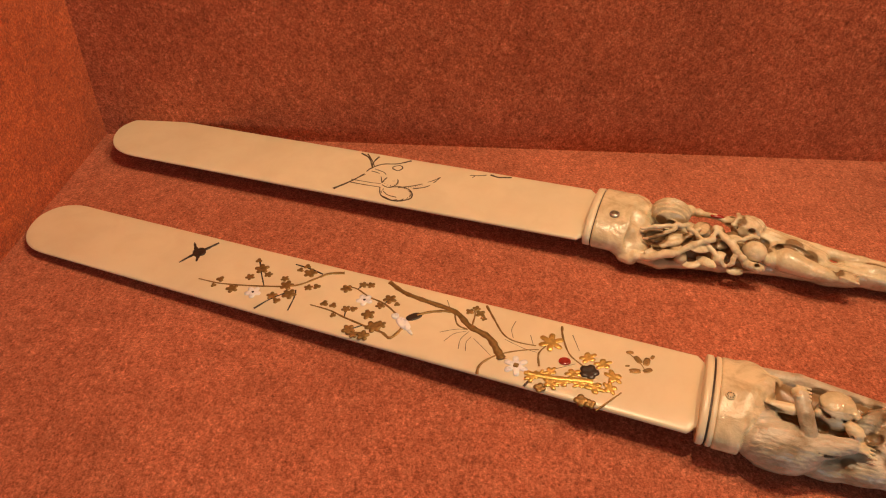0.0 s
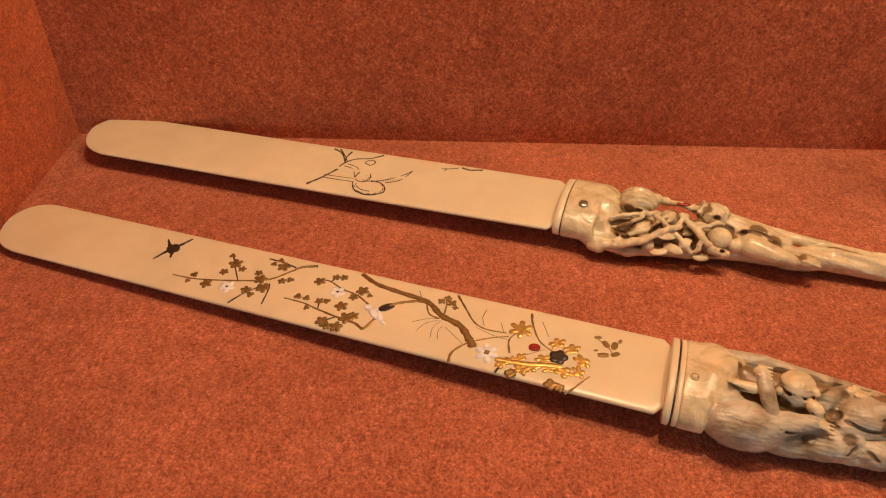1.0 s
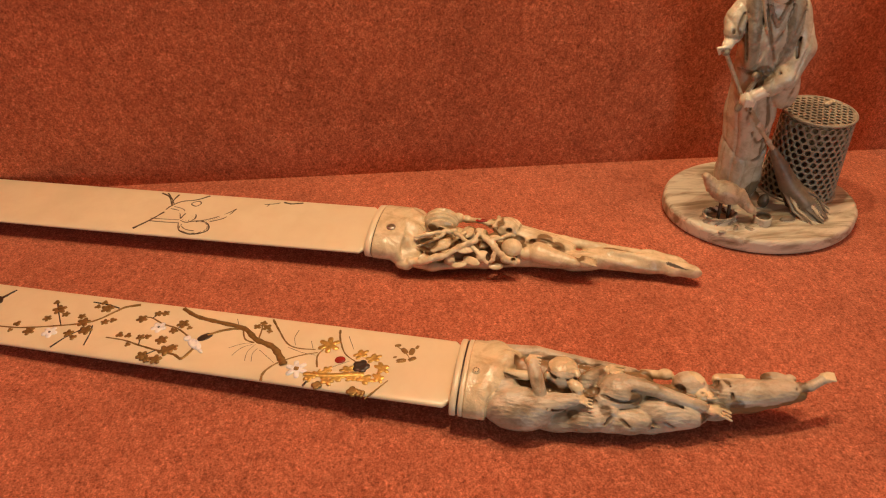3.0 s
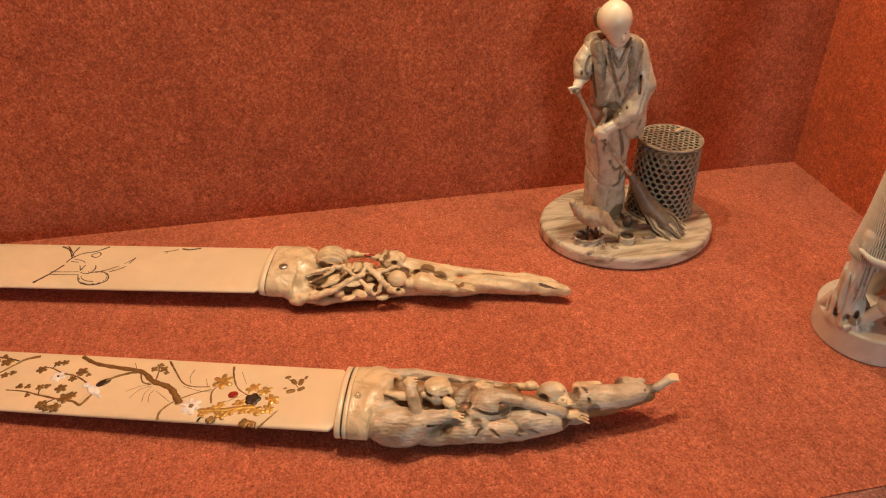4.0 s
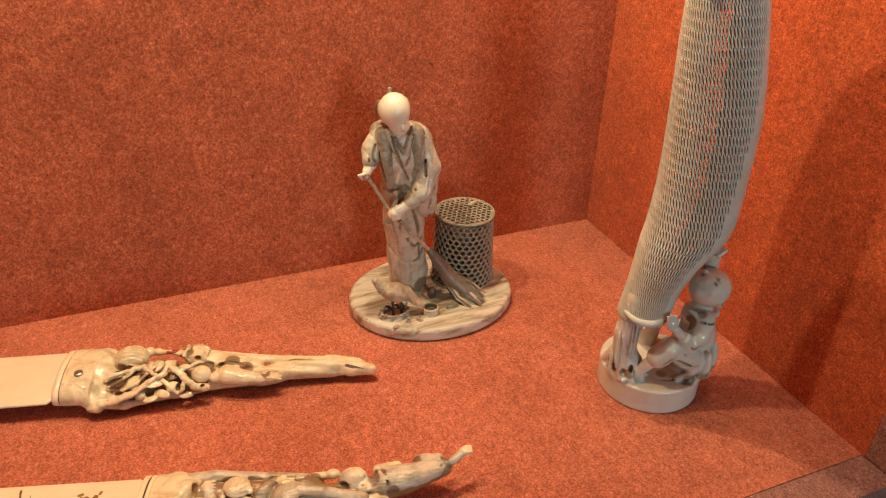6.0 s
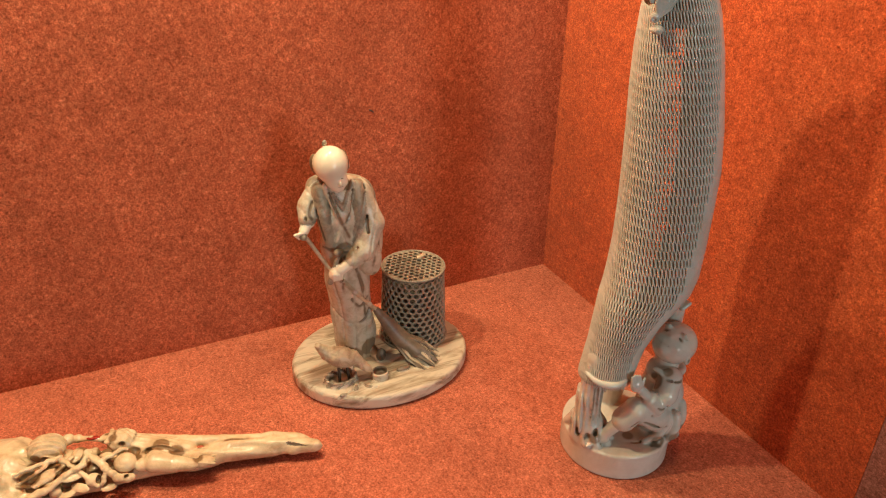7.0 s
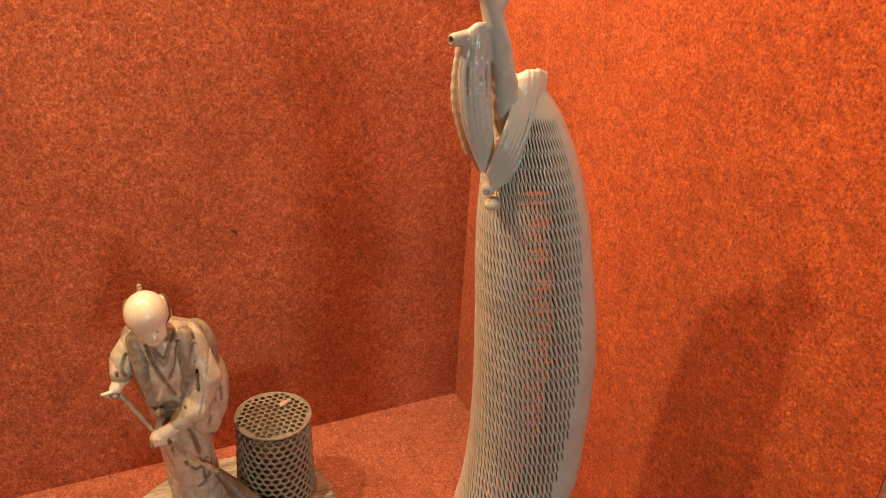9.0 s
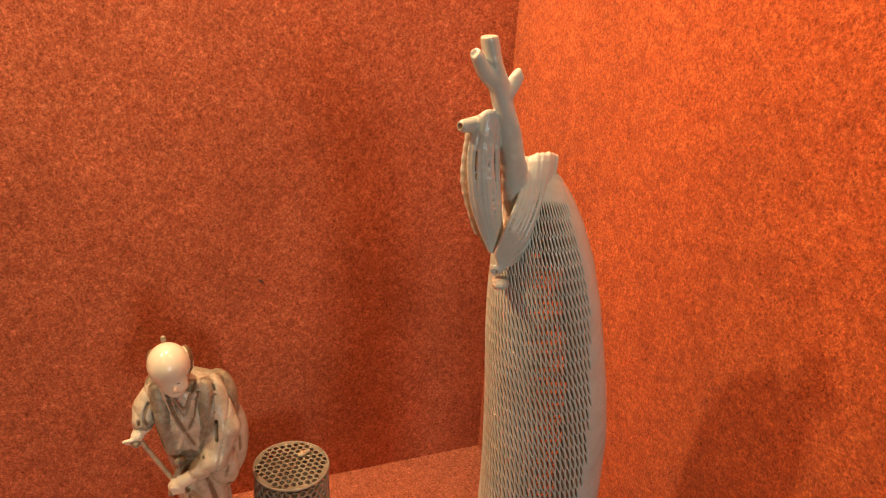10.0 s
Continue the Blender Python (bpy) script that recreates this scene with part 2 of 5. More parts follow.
        d = np.sqrt(np.maximum(e, 0) ** 2 + np.maximum(h, 0) ** 2) + np.minimum(np.maximum(e, h), 0) - edge
        self.merge(win, d, k, cut)

    def barrel(self, x0, x1, c, ry, rz, edge=1.0, k=1.0):
        """An elliptical cylinder along x."""
        pad = max(ry, rz) + k + 2 * self.step
        win, (x, y, z) = self.window((x0 - 3, c[0] - pad, c[1] - pad), (x1 + 3, c[0] + pad, c[1] + pad))
        e = (np.sqrt(((y - c[0]) / ry) ** 2 + ((z - c[1]) / rz) ** 2) - 1) * min(ry, rz) + edge
        h = np.abs(x - (x0 + x1) / 2) - (x1 - x0) / 2 + edge
        d = np.sqrt(np.maximum(e, 0) ** 2 + np.maximum(h, 0) ** 2) + np.minimum(np.maximum(e, h), 0) - edge
        self.merge(win, d, k, False)

    def ripple(self, lo, hi, amount):
        """Raise and lower the skin by amount(x, y, z) between two corners."""
        win, (x, y, z) = self.window(lo, hi)
        self.f[win] += amount(x, y, z).astype(np.float32)

    def floor(self, z0):
        k = int(np.ceil((z0 - self.lo[2]) / self.step))
        zz = self.lo[2] + self.step * np.arange(self.shape[2])
        self.f = np.maximum(self.f, (z0 - zz)[None, None, :].astype(np.float32))

    def mesh(self, smooth=2):
        f = self.f
        ins = f < 0
        offs = [(i, j, k) for i in (0, 1) for j in (0, 1) for k in (0, 1)]
        n = np.array(f.shape) - 1
        total = sum(ins[o[0]:o[0] + n[0], o[1]:o[1] + n[1], o[2]:o[2] + n[2]].astype(np.int8) for o in offs)
        cells = np.argwhere((total > 0) & (total < 8))
        acc, cnt = np.zeros((len(cells), 3)), np.zeros((len(cells), 1))
        for a in offs:
            for ax in range(3):
                if a[ax] == 0:
                    o = np.array(a)
                    p = o.copy()
                    p[ax] = 1
                    fa, fb = f[tuple((cells + o).T)], f[tuple((cells + p).T)]
                    cross = (fa < 0) != (fb < 0)
                    t = np.where(cross, fa / np.where(cross, fa - fb, 1), 0)[:, None]
                    acc += np.where(cross[:, None], o + t * (p - o), 0)
                    cnt += cross[:, None]
        verts = self.lo + (cells + acc / cnt) * self.step
        ids = np.full(n, -1, np.int64)
        ids[tuple(cells.T)] = np.arange(len(cells))
        quads = []
        for ax in range(3):
            u, v = [(1, 2), (2, 0), (0, 1)][ax]
            lo = [slice(1, -1)] * 3
            lo[ax] = slice(0, -1)
            hi = list(lo)
            hi[ax] = slice(1, None)
            change = ins[tuple(lo)] != ins[tuple(hi)]
            e = np.argwhere(change)
            first = ins[tuple(lo)][change]
            e[:, u] += 1
            e[:, v] += 1
            du, dv = np.eye(3, dtype=int)[u], np.eye(3, dtype=int)[v]
            q = np.stack([ids[tuple((e - s * du - t * dv).T)] for s, t in ((1, 1), (0, 1), (0, 0), (1, 0))], 1)
            q[~first] = q[~first][:, ::-1]
            quads.append(q)
        quads = np.concatenate(quads)
        quads = quads[(quads >= 0).all(1)]
        slots = self.m[tuple(cells[quads[:, 0]].T)]
        for _ in range(smooth):
            s, c = np.zeros_like(verts), np.zeros((len(verts), 1))
            for i in range(4):
                a, b = quads[:, i], quads[:, (i + 1) % 4]
                np.add.at(s, a, verts[b])
                np.add.at(s, b, verts[a])
                np.add.at(c, a, 1)
                np.add.at(c, b, 1)
            verts = 0.5 * verts + 0.5 * s / np.maximum(c, 1)
        # soft spread of the painted dark over the skin
        self.stain_shade = sum(self.tint_mask[tuple((cells + np.array(o)).T)] for o in offs) / 8.0
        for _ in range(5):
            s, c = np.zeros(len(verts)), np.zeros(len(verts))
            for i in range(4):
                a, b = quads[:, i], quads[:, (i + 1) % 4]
                np.add.at(s, a, self.stain_shade[b])
                np.add.at(s, b, self.stain_shade[a])
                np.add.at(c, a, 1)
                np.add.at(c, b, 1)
            self.stain_shade = np.maximum(0.8 * self.stain_shade, 0.4 * self.stain_shade + 0.6 * s / np.maximum(c, 1))
        self.stain_shade = np.clip(1.5 * self.stain_shade, 0, 0.92)
        return verts, quads, slots


def joined(chunks):
    """Chunks of (vertices, faces, slot) as one mesh's lists."""
    verts, faces, index = [], [], []
    for v, f, slot in chunks:
        base = len(verts)
        verts += [tuple(float(i) for i in p) for p in v]
        faces += [tuple(int(i) + base for i in q) for q in f]
        index += [slot] * len(f) if isinstance(slot, int) else [int(i) for i in slot]
    return verts, faces, index


def lattice(place, cells, open_cell, bar, width, height, depth, tall=0.8, q=0.25):
    """Openwork of six-cornered cells. place(u, v, d) gives the point d under the skin; cells are (u, v) centres."""
    rim = []
    corners = [(0.0, 0.5), (0.5, q), (0.5, -q), (0.0, -0.5), (-0.5, -q), (-0.5, q)]
    for p, q in zip(corners, corners[1:] + corners[:1]):
        rim += [p, ((p[0] + q[0]) / 2, (p[1] + q[1]) / 2)]
    verts, faces = [], []
    n = len(rim)
    for u, v in cells:
        o = len(verts)
        if not open_cell(u, v):
            verts += [place(u + a * width, v + b * height, 0) for a, b in rim]
            faces.append(tuple(range(o, o + n)))
            continue
        for d, outward in ((0.0, True), (depth, True)):
            verts += [place(u + a * width, v + b * height, d) for a, b in rim]
            for i, (a, b) in enumerate(rim):
                ang = math.atan2(b, a)
                ra, rb = (1 - bar) * (0.5 * a + 0.22 * math.cos(ang)), (1 - bar * tall) * (0.5 * b + 0.23 * math.sin(ang))
                verts.append(place(u + ra * width, v + rb * height, d * 1.0 + 0.12 * depth * (d > 0)))
        for i in range(n):
            j = (i + 1) % n
            faces.append((o + i, o + j, o + n + j, o + n + i))
            faces.append((o + n + i, o + n + j, o + 3 * n + j, o + 3 * n + i))
            faces.append((o + 2 * n + j, o + 2 * n + i, o + 3 * n + i, o + 3 * n + j))
    seen, order, kept = {}, [], []
    for p in verts:
        key = tuple(round(c, 2) for c in p)
        if key not in seen:
            seen[key] = len(kept)
            kept.append(p)
        order.append(seen[key])
    faces = [tuple(dict.fromkeys(order[i] for i in f)) for f in faces]
    return kept, [f for f in faces if len(f) > 2]


def glide(table, x):
    """Smooth value at x of a table of (x, value...) rows."""
    for p, q in zip(table, table[1:]):
        if x <= q[0]:
            t = min(max((x - p[0]) / (q[0] - p[0]), 0), 1)
            return [a + (b - a) * t for a, b in zip(p[1:], q[1:])]
    return list(table[-1][1:])


def inch(v):
    return [tuple(c * 0.001 for c in p) for p in v]


# ---- the display case ----
def setting(name, bm, material, label, category, parent=None):
    return tagged(part(name, bm, material, parent), label, category, kind="structure")


FRONT, BACK, LEFT, RIGHT, TOP = 0.113, 0.42, -0.226, 0.457, 0.66
setting("floor", box((LEFT - 0.02, FRONT + 0.0245, -0.02), (RIGHT + 0.02, BACK + 0.02, 0)), FLOOR, "red felt covered floor of the display case", "case floor")
setting("wall_back", box((LEFT - 0.02, BACK, 0), (RIGHT + 0.02, BACK + 0.02, TOP)), RED, "red felt covered back wall of the display case", "case wall")
setting("wall_left", box((LEFT - 0.02, FRONT + 0.0225, 0), (LEFT, BACK, TOP)), WARM_LIT_RED, "red felt covered side wall of the case, warm light in its colour", "case wall")
setting("wall_right", box((RIGHT, FRONT + 0.0225, 0), (RIGHT + 0.02, BACK, TOP)), WARM_LIT_RED, "red felt side wall of the case, bright warm light in its colour", "case wall")
# unseen top, added to close the case and dark to cut red bounce
setting("ceiling", box((LEFT - 0.02, FRONT, TOP), (RIGHT + 0.02, BACK + 0.02, TOP + 0.02)), DARKWOOD, "unseen dark top of the display case, added to cut bounce light", "case top")
setting("trim_floor", box((LEFT - 0.02, FRONT + 0.003, -0.02), (RIGHT + 0.02, FRONT + 0.0245, -0.0004), 0.0003), EDGE, "felt edging at the case front, shade in its grey-red colour", "felt edging")
setting("trim_right", box((RIGHT, FRONT + 0.003, 0.0006), (RIGHT + 0.02, FRONT + 0.0225, TOP), 0.0003), EDGE, "edging on the side wall, shade in its grey-brown colour", "wall edging")
setting("trim_left", box((LEFT - 0.02, FRONT + 0.003, 0.0006), (LEFT, FRONT + 0.0225, TOP), 0.0003), EDGE, "edging on the side wall, shade in its grey-brown colour", "wall edging")
setting("case_rail", box((LEFT - 0.06, FRONT - 0.006, -0.06), (RIGHT + 0.06, FRONT - 0.002, -0.024), 0.001), RAIL, "grey-brown rail under the case floor", "case rail")
setting("case_frame", box((RIGHT + 0.022, FRONT - 0.012, -0.06), (RIGHT + 0.09, FRONT + 0.02, TOP + 0.02), 0.002), DARKWOOD, "dark brown wooden upright of the display case", "case frame")
setting("wall_room_low", box((-2.0, FRONT - 0.002, -1.0), (2.5, FRONT + 0.1, -0.062)), PLASTER, "plain wall below the display case", "wall")
setting("wall_room_high", box((-2.0, FRONT - 0.002, TOP + 0.022), (2.5, FRONT + 0.1, 1.6)), PLASTER, "plain wall above the display case", "wall")
setting("wall_room_left", box((-2.0, FRONT - 0.002, -0.06), (LEFT - 0.062, FRONT + 0.1, TOP + 0.02)), PLASTER, "plain wall beside the display case", "wall")
setting("wall_room_right", box((RIGHT + 0.092, FRONT - 0.002, -0.06), (2.5, FRONT + 0.1, TOP + 0.02)), PLASTER, "plain wall beside the display case", "wall")
setting("wall_west", box((-2.1, -2.5, -1.0), (-2.0, 0.2, 1.6)), PLASTER, "plain plaster room wall", "wall")
setting("wall_east", box((2.5, -2.5, -1.0), (2.6, 0.2, 1.6)), PLASTER, "plain plaster room wall", "wall")
setting("wall_south", box((-2.1, -2.6, -1.0), (2.6, -2.5, 1.6)), PLASTER, "plain plaster room wall", "wall")
setting("floor_room", box((-2.1, -2.6, -1.1), (2.6, 0.2, -1.0)), BOARDS, "dark wooden room floor", "floor")
setting("ceiling_room", box((-2.1, -2.6, 1.6), (2.6, 0.2, 1.7)), PLASTER, "plain room ceiling", "ceiling")


# ---- page turners ----
def blade_mesh(length, half, top, slope, mid, lean, name, parent, tip):
    """A long flat blade along -x, round at its far end, with stepped shoulders at the handle."""
    stations = [-length + 30 * (i / 24) ** 2 for i in range(24)]
    stations += [-length + 30 + (length - 42) * i / 40 for i in range(40)]
    stations += [-12, -9, -7, -6.2, -5.8, -5.4, -5.0, -4.4, -3.6, -2.8, -2.0, -1.0, 0.0]
    verts, faces, n = [], [], 32
    for x in stations:
        e = x + length
        w = half * (0.955 + 0.045 * min(1.0, e / 200.0)) * min(1.0, max(0.02, 1 - max(0.0, 1 - e / tip) ** 2.8) ** 0.5)
        w *= 1 - 0.18 * min(1, max(0, (x + 6.0) / 3.2))
        shift = 2.5 * max(0.0, 1 - e / 26.0) ** 2
        thick = (1.0 + 0.8 * min(1, e / 120.0)) * min(1.0, 0.35 + e / 12.0)
        for j in range(n):
            a = 2 * math.pi * j / n
            c, s = math.cos(a), math.sin(a)
            y = w * math.copysign(abs(c) ** 0.55, c)
            z = thick * math.copysign(abs(s) ** 0.55, s)
            bend = 0.6 * (y / half) ** 2
            verts.append((x, y + shift + mid + lean * x, top + slope * x - thick + z - bend))
    for i in range(len(stations) - 1):
        for j in range(n):
            k = (j + 1) % n
            faces.append((i * n + j, i * n + k, (i + 1) * n + k, (i + 1) * n + j))
    faces.append(tuple(range(n))[::-1])
    faces.append(tuple(range((len(stations) - 1) * n, len(stations) * n)))
    return linked(name, inch(verts), faces, BLADE, parent)


def tube(rings, n=40):
    """A skin over elliptical rings of (x, y, z, half width, half height)."""
    verts, faces = [], []
    for x, y, z, w, h in rings:
        for j in range(n):
            a = 2 * math.pi * j / n
            verts.append((x, y + w * math.cos(a), z + h * math.sin(a)))
    for i in range(len(rings) - 1):
        for j in range(n):
            k = (j + 1) % n
            faces.append((i * n + j, i * n + k, (i + 1) * n + k, (i + 1) * n + j))
    faces.append(tuple(range(n))[::-1])
    faces.append(tuple(range((len(rings) - 1) * n, len(rings) * n)))
    return verts, faces


def rivet(parent, c, r, slots):
    bm = bmesh.new()
    bmesh.ops.create_cone(bm, cap_ends=True, segments=24, radius1=r, radius2=r * 0.85, depth=1.2, matrix=Matrix.Translation(c))
    bmesh.ops.scale(bm, verts=bm.verts, vec=(0.001,) * 3)
    ob = part("rivet", bm, STEEL if not slots else CARVED, parent, "round steel rivet" if not slots else "small ivory rosette rivet", True)
    bm = bmesh.new()
    for i in range(slots or 1):
        a = 2 * math.pi * i / max(slots, 1)
        q = (c[0] + (0.6 * r * math.cos(a) if slots else 0), c[1] + (0.6 * r * math.sin(a) if slots else 0), c[2] + 0.55)
        bmesh.ops.create_cone(bm, cap_ends=True, segments=10, radius1=0.32 if slots else 0.62 * r, radius2=0.25 if slots else 0.58 * r, depth=0.2, matrix=Matrix.Translation(q))
    bmesh.ops.scale(bm, verts=bm.verts, vec=(0.001,) * 3)
    part("rivet_centre", bm, DARK if slots else SEPIA, ob, "dark drilled centre", True)


def stroke(name, pts, widths, surface, material, parent, lift=0.25, steps=5, label=""):
    """A raised line on the blade through pts, from the first width to the last."""
    fine = []
    for i in range(len(pts) - 1):
        p0, p1, p2, p3 = (Vector((*pts[max(0, min(len(pts) - 1, i + d))], 0)) for d in (-1, 0, 1, 2))
        for s in range(steps):
            t = s / steps
            fine.append(0.5 * ((2 * p1) + (p2 - p0) * t + (2 * p0 - 5 * p1 + 4 * p2 - p3) * t * t + (3 * p1 - p0 - 3 * p2 + p3) * t ** 3))
    fine.append(Vector((*pts[-1], 0)))
    verts, faces = [], []
    for i, p in enumerate(fine):
        d = (fine[min(i + 1, len(fine) - 1)] - fine[max(i - 1, 0)]).normalized()
        side = Vector((-d.y, d.x, 0))
        w = widths[0] + (widths[1] - widths[0]) * i / (len(fine) - 1)
        w *= 1 + 0.18 * math.sin(i * 2.1 + len(pts))
        for off, z in ((-w, -0.3), (-w * 0.7, lift * 0.8), (0, lift), (w * 0.7, lift * 0.8), (w, -0.3)):
            q = p + side * off
            verts.append((q.x, q.y, surface(q.x, q.y) + z))
    for i in range(len(fine) - 1):
        for j in range(4):
            faces.append((i * 5 + j, (i + 1) * 5 + j, (i + 1) * 5 + j + 1, i * 5 + j + 1))
    return linked(name, inch(verts), faces, material, parent, label)


def petals(name, c, r, count, surface, material, parent, lift=0.4, deep=0.35, turn=0.0, stretch=(1, 1), label=""):
    """A lobed flower or leaf that stands proud of the blade."""
    n = count * 8
    verts, faces = [], []
    ca, sa = math.cos(turn), math.sin(turn)
    for k, (f, z) in enumerate(((1.0, -0.3), (0.95, lift * 0.55), (0.6, lift * 0.75), (0.15, lift * 0.5))):
        for i in range(n):
            a = 2 * math.pi * i / n
            rr = r * f * (1 - deep * (0.5 + 0.5 * math.cos(count * a)) ** 2)
            x, y = rr * math.cos(a) * stretch[0], rr * math.sin(a) * stretch[1]
            x, y = c[0] + x * ca - y * sa, c[1] + x * sa + y * ca
            dip = 0.10 * (0.5 + 0.5 * math.cos(count * a)) * (k > 0)
            verts.append((x, y, surface(x, y) + z - dip))
    for k in range(3):
        for i in range(n):
            j = (i + 1) % n
            faces.append((k * n + i, k * n + j, (k + 1) * n + j, (k + 1) * n + i))
    faces.append(tuple(range(3 * n, 4 * n)))
    return linked(name, inch(verts), faces, material, parent, label)


def turner(at, yaw, label):
    ob = new("page_turner")
    ob.matrix_world = pose(at[0], at[1], 0, 0, 0, yaw) @ Matrix.Diagonal((1.018, 1.018, 0.80, 1))
    return tagged(ob, label, "page turner", "ivory page turners in the case")


def blade_top(top, slope, half, mid, lean):
    return lambda x, y: top + slope * x - 0.6 * ((y - mid - lean * x) / half) ** 2 - 0.05


# the page turner with the fruiting branch
plain_turner = turner((0.0628, 0.340), -14.0, "ivory page turner with fruit-branch handle and faint engraving on red felt")
TOP_A = blade_top(15.8, 0.010, 21.8, 0.0, 0.0)
blade_mesh(277, 21.6, 15.8, 0.010, 0.0, 0.0, "blade", plain_turner, 27.0)
for pts, w in (
    ([(-132.7, -19.7), (-126.9, -12.0), (-122.7, -3.8), (-121.3, 2.7), (-116.7, 9.0), (-109.1, 12.0), (-103.3, 17.5)], 0.55),
    ([(-130.5, -17.0), (-126.0, -10.0), (-121.5, -3.0)], 0.3),
    ([(-131.9, 16.6), (-125.9, 12.9), (-120.5, 4.0)], 0.5),
    ([(-128.5, 17.0), (-123.9, 11.5), (-119.5, 5.0)], 0.35),
    ([(-121.5, 16.1), (-122.0, 9.0), (-120.5, 4.0)], 0.45),
    ([(-126.9, -12.0), (-118.6, -12.1), (-109.4, -11.8)], 0.35),
    ([(-127.0, -9.5), (-118.0, -9.4), (-110.4, -8.9)], 0.3),
    ([(-119.8, 1.0), (-114.2, -0.7), (-110.4, -7.9)], 0.35),
    ([(-118.8, 3.4), (-112.2, 1.2), (-109.4, -3.9)], 0.3),
    ([(-110.4, -7.9), (-108.9, -1.4), (-104.0, -2.0), (-102.4, -7.0), (-105.5, -10.8), (-109.6, -9.5)], 0.4),
    ([(-105.5, -10.8), (-99.0, -8.4), (-93.1, -10.9), (-91.4, -16.6), (-98.5, -20.5), (-106.5, -18.3), (-109.8, -12.0)], 0.4),
    ([(-100.7, -9.6), (-92.7, -5.0), (-86.1, 1.2), (-82.9, 6.1)], 0.4),
    ([(-93.2, -8.5), (-87.0, -4.6), (-84.4, 0.6), (-82.9, 6.1)], 0.4),
    ([(-107.0, -14.5), (-103.5, -17.0), (-98.5, -17.6)], 0.25),
    ([(-109.9, 6.6), (-106.5, 5.4), (-105.0, 8.5), (-107.0, 10.7), (-110.0, 8.6), (-109.9, 6.6)], 0.4),
    ([(-68.9, 12.7), (-64.0, 14.0), (-60.6, 15.8)], 0.25),
    ([(-66.9, 10.7), (-66.0, 13.5)], 0.25),
    ([(-58.7, 16.8), (-54.4, 15.6), (-51.4, 16.4), (-47.5, 17.6)], 0.5),
):
    pts = [(x, y + 1.5) for x, y in pts]
    stroke("engraved_line", pts, (w * 1.4, w * 0.95), TOP_A, INK, plain_turner, 0.04, label="fine sepia engraved line")
random.seed(11)
for i in range(34):
    a = random.uniform(0, 6.28)
    x, y = -100.0 + 8.0 * math.cos(a), -13.0 + 5.6 * math.sin(a)
    d = random.uniform(1.0, 2.6)
    stroke("hatch_line", [(x, y), (x + d * math.cos(a + 2.0), y + 0.8 * d * math.sin(a + 2.0))], (0.16, 0.07), TOP_A, INK, plain_turner, 0.03, 2)
for i in range(16):
    a = random.uniform(0, 6.28)
    x, y = -106.3 + 3.4 * math.cos(a), -3.6 + 3.6 * math.sin(a)
    stroke("hatch_line", [(x, y), (x + 1.3 * math.cos(a), y + 1.3 * math.sin(a))], (0.18, 0.07), TOP_A, INK, plain_turner, 0.03, 2)
for i in range(14):
    t = i / 13
    stroke("hatch_line", [(-97 + 13 * t, -6.5 + 9 * t), (-96 + 13 * t, -8.0 + 9.5 * t)], (0.18, 0.08), TOP_A, INK, plain_turner, 0.03, 2)
petals("engraved_mark", (-102.4, -4.7), 0.9, 3, TOP_A, DARK, plain_turner, 0.05, 0.2)
petals("engraved_mark", (-105.0, -3.1), 0.7, 3, TOP_A, INK, plain_turner, 0.05, 0.2)


def spun(v, degrees):
    c, s = math.cos(radians(degrees)), math.sin(radians(degrees))
    return [(p[0] * c - p[1] * s, p[0] * s + p[1] * c, p[2]) for p in v]


v, f = tube([(-2.5, 0, 13.5, 20.5, 10.5), (-2.2, 0, 13.5, 21.0, 11.2), (0.6, 0, 13.5, 21.3, 11.6), (1.0, 0, 13.5, 20.6, 11.0)])
linked("ferrule", inch(spun(v, -2.7)), f, BLADE, plain_turner, "narrow ivory collar ring")
v, f = tube([(1.0, 0, 13.5, 20.4, 10.9), (1.6, 0, 13.5, 20.4, 10.9)])
linked("ferrule_line", inch(spun(v, -2.7)), f, DARK, plain_turner, "dark groove line")
rivet(plain_turner, (9.0, -8.2, 24.9), 2.6, 0)

c = Clay((-1, -30, -1), (172, 30, 36), 0.42)
c.barrel(1.4, 17, (0, 13.5), 21.5, 12.2, 0.8)
c.ball((17, 2, 13.5), (11, 19, 11.6), 2)
c.ball((19, -14, 10), (9, 9, 7), 2)
c.ripple((10, -28, 0), (32, 28, 30), lambda x, y, z: 0.7 * np.sin(0.55 * y + 0.3 * x) * np.clip((x - 12) / 8, 0, 1))
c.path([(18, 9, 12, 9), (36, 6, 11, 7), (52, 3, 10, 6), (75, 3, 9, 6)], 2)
# dark core: gaps between the lumps get staining and shade by colour
c.ink_shade = True
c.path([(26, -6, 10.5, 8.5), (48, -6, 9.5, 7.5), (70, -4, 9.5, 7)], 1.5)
c.ink_shade = False
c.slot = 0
c.ink_shade = True
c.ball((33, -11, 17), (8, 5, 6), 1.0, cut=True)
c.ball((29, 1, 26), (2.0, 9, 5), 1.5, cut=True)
c.ink_shade = False
c.slot = 0
c.path([(24, -19, 8, 3), (34, -19, 7.0, 3), (44, -15, 7, 3), (60, -10, 6, 3.5), (80, -3, 7, 5), (105, -1, 8, 6), (125, 3, 9.2, 6.8), (145, 4.5, 9.2, 6.7), (157, 3, 9, 5.9), (167, 0.5, 8.8, 4.4)], 2)
c.ripple((98, -12, 0), (172, 20, 20), lambda x, y, z: 0.5 * np.sin(0.12 * x + 0.8 * y + 0.35 * z) + 0.15 * np.sin(0.2 * x - 1.5 * y))
c.slot = 2
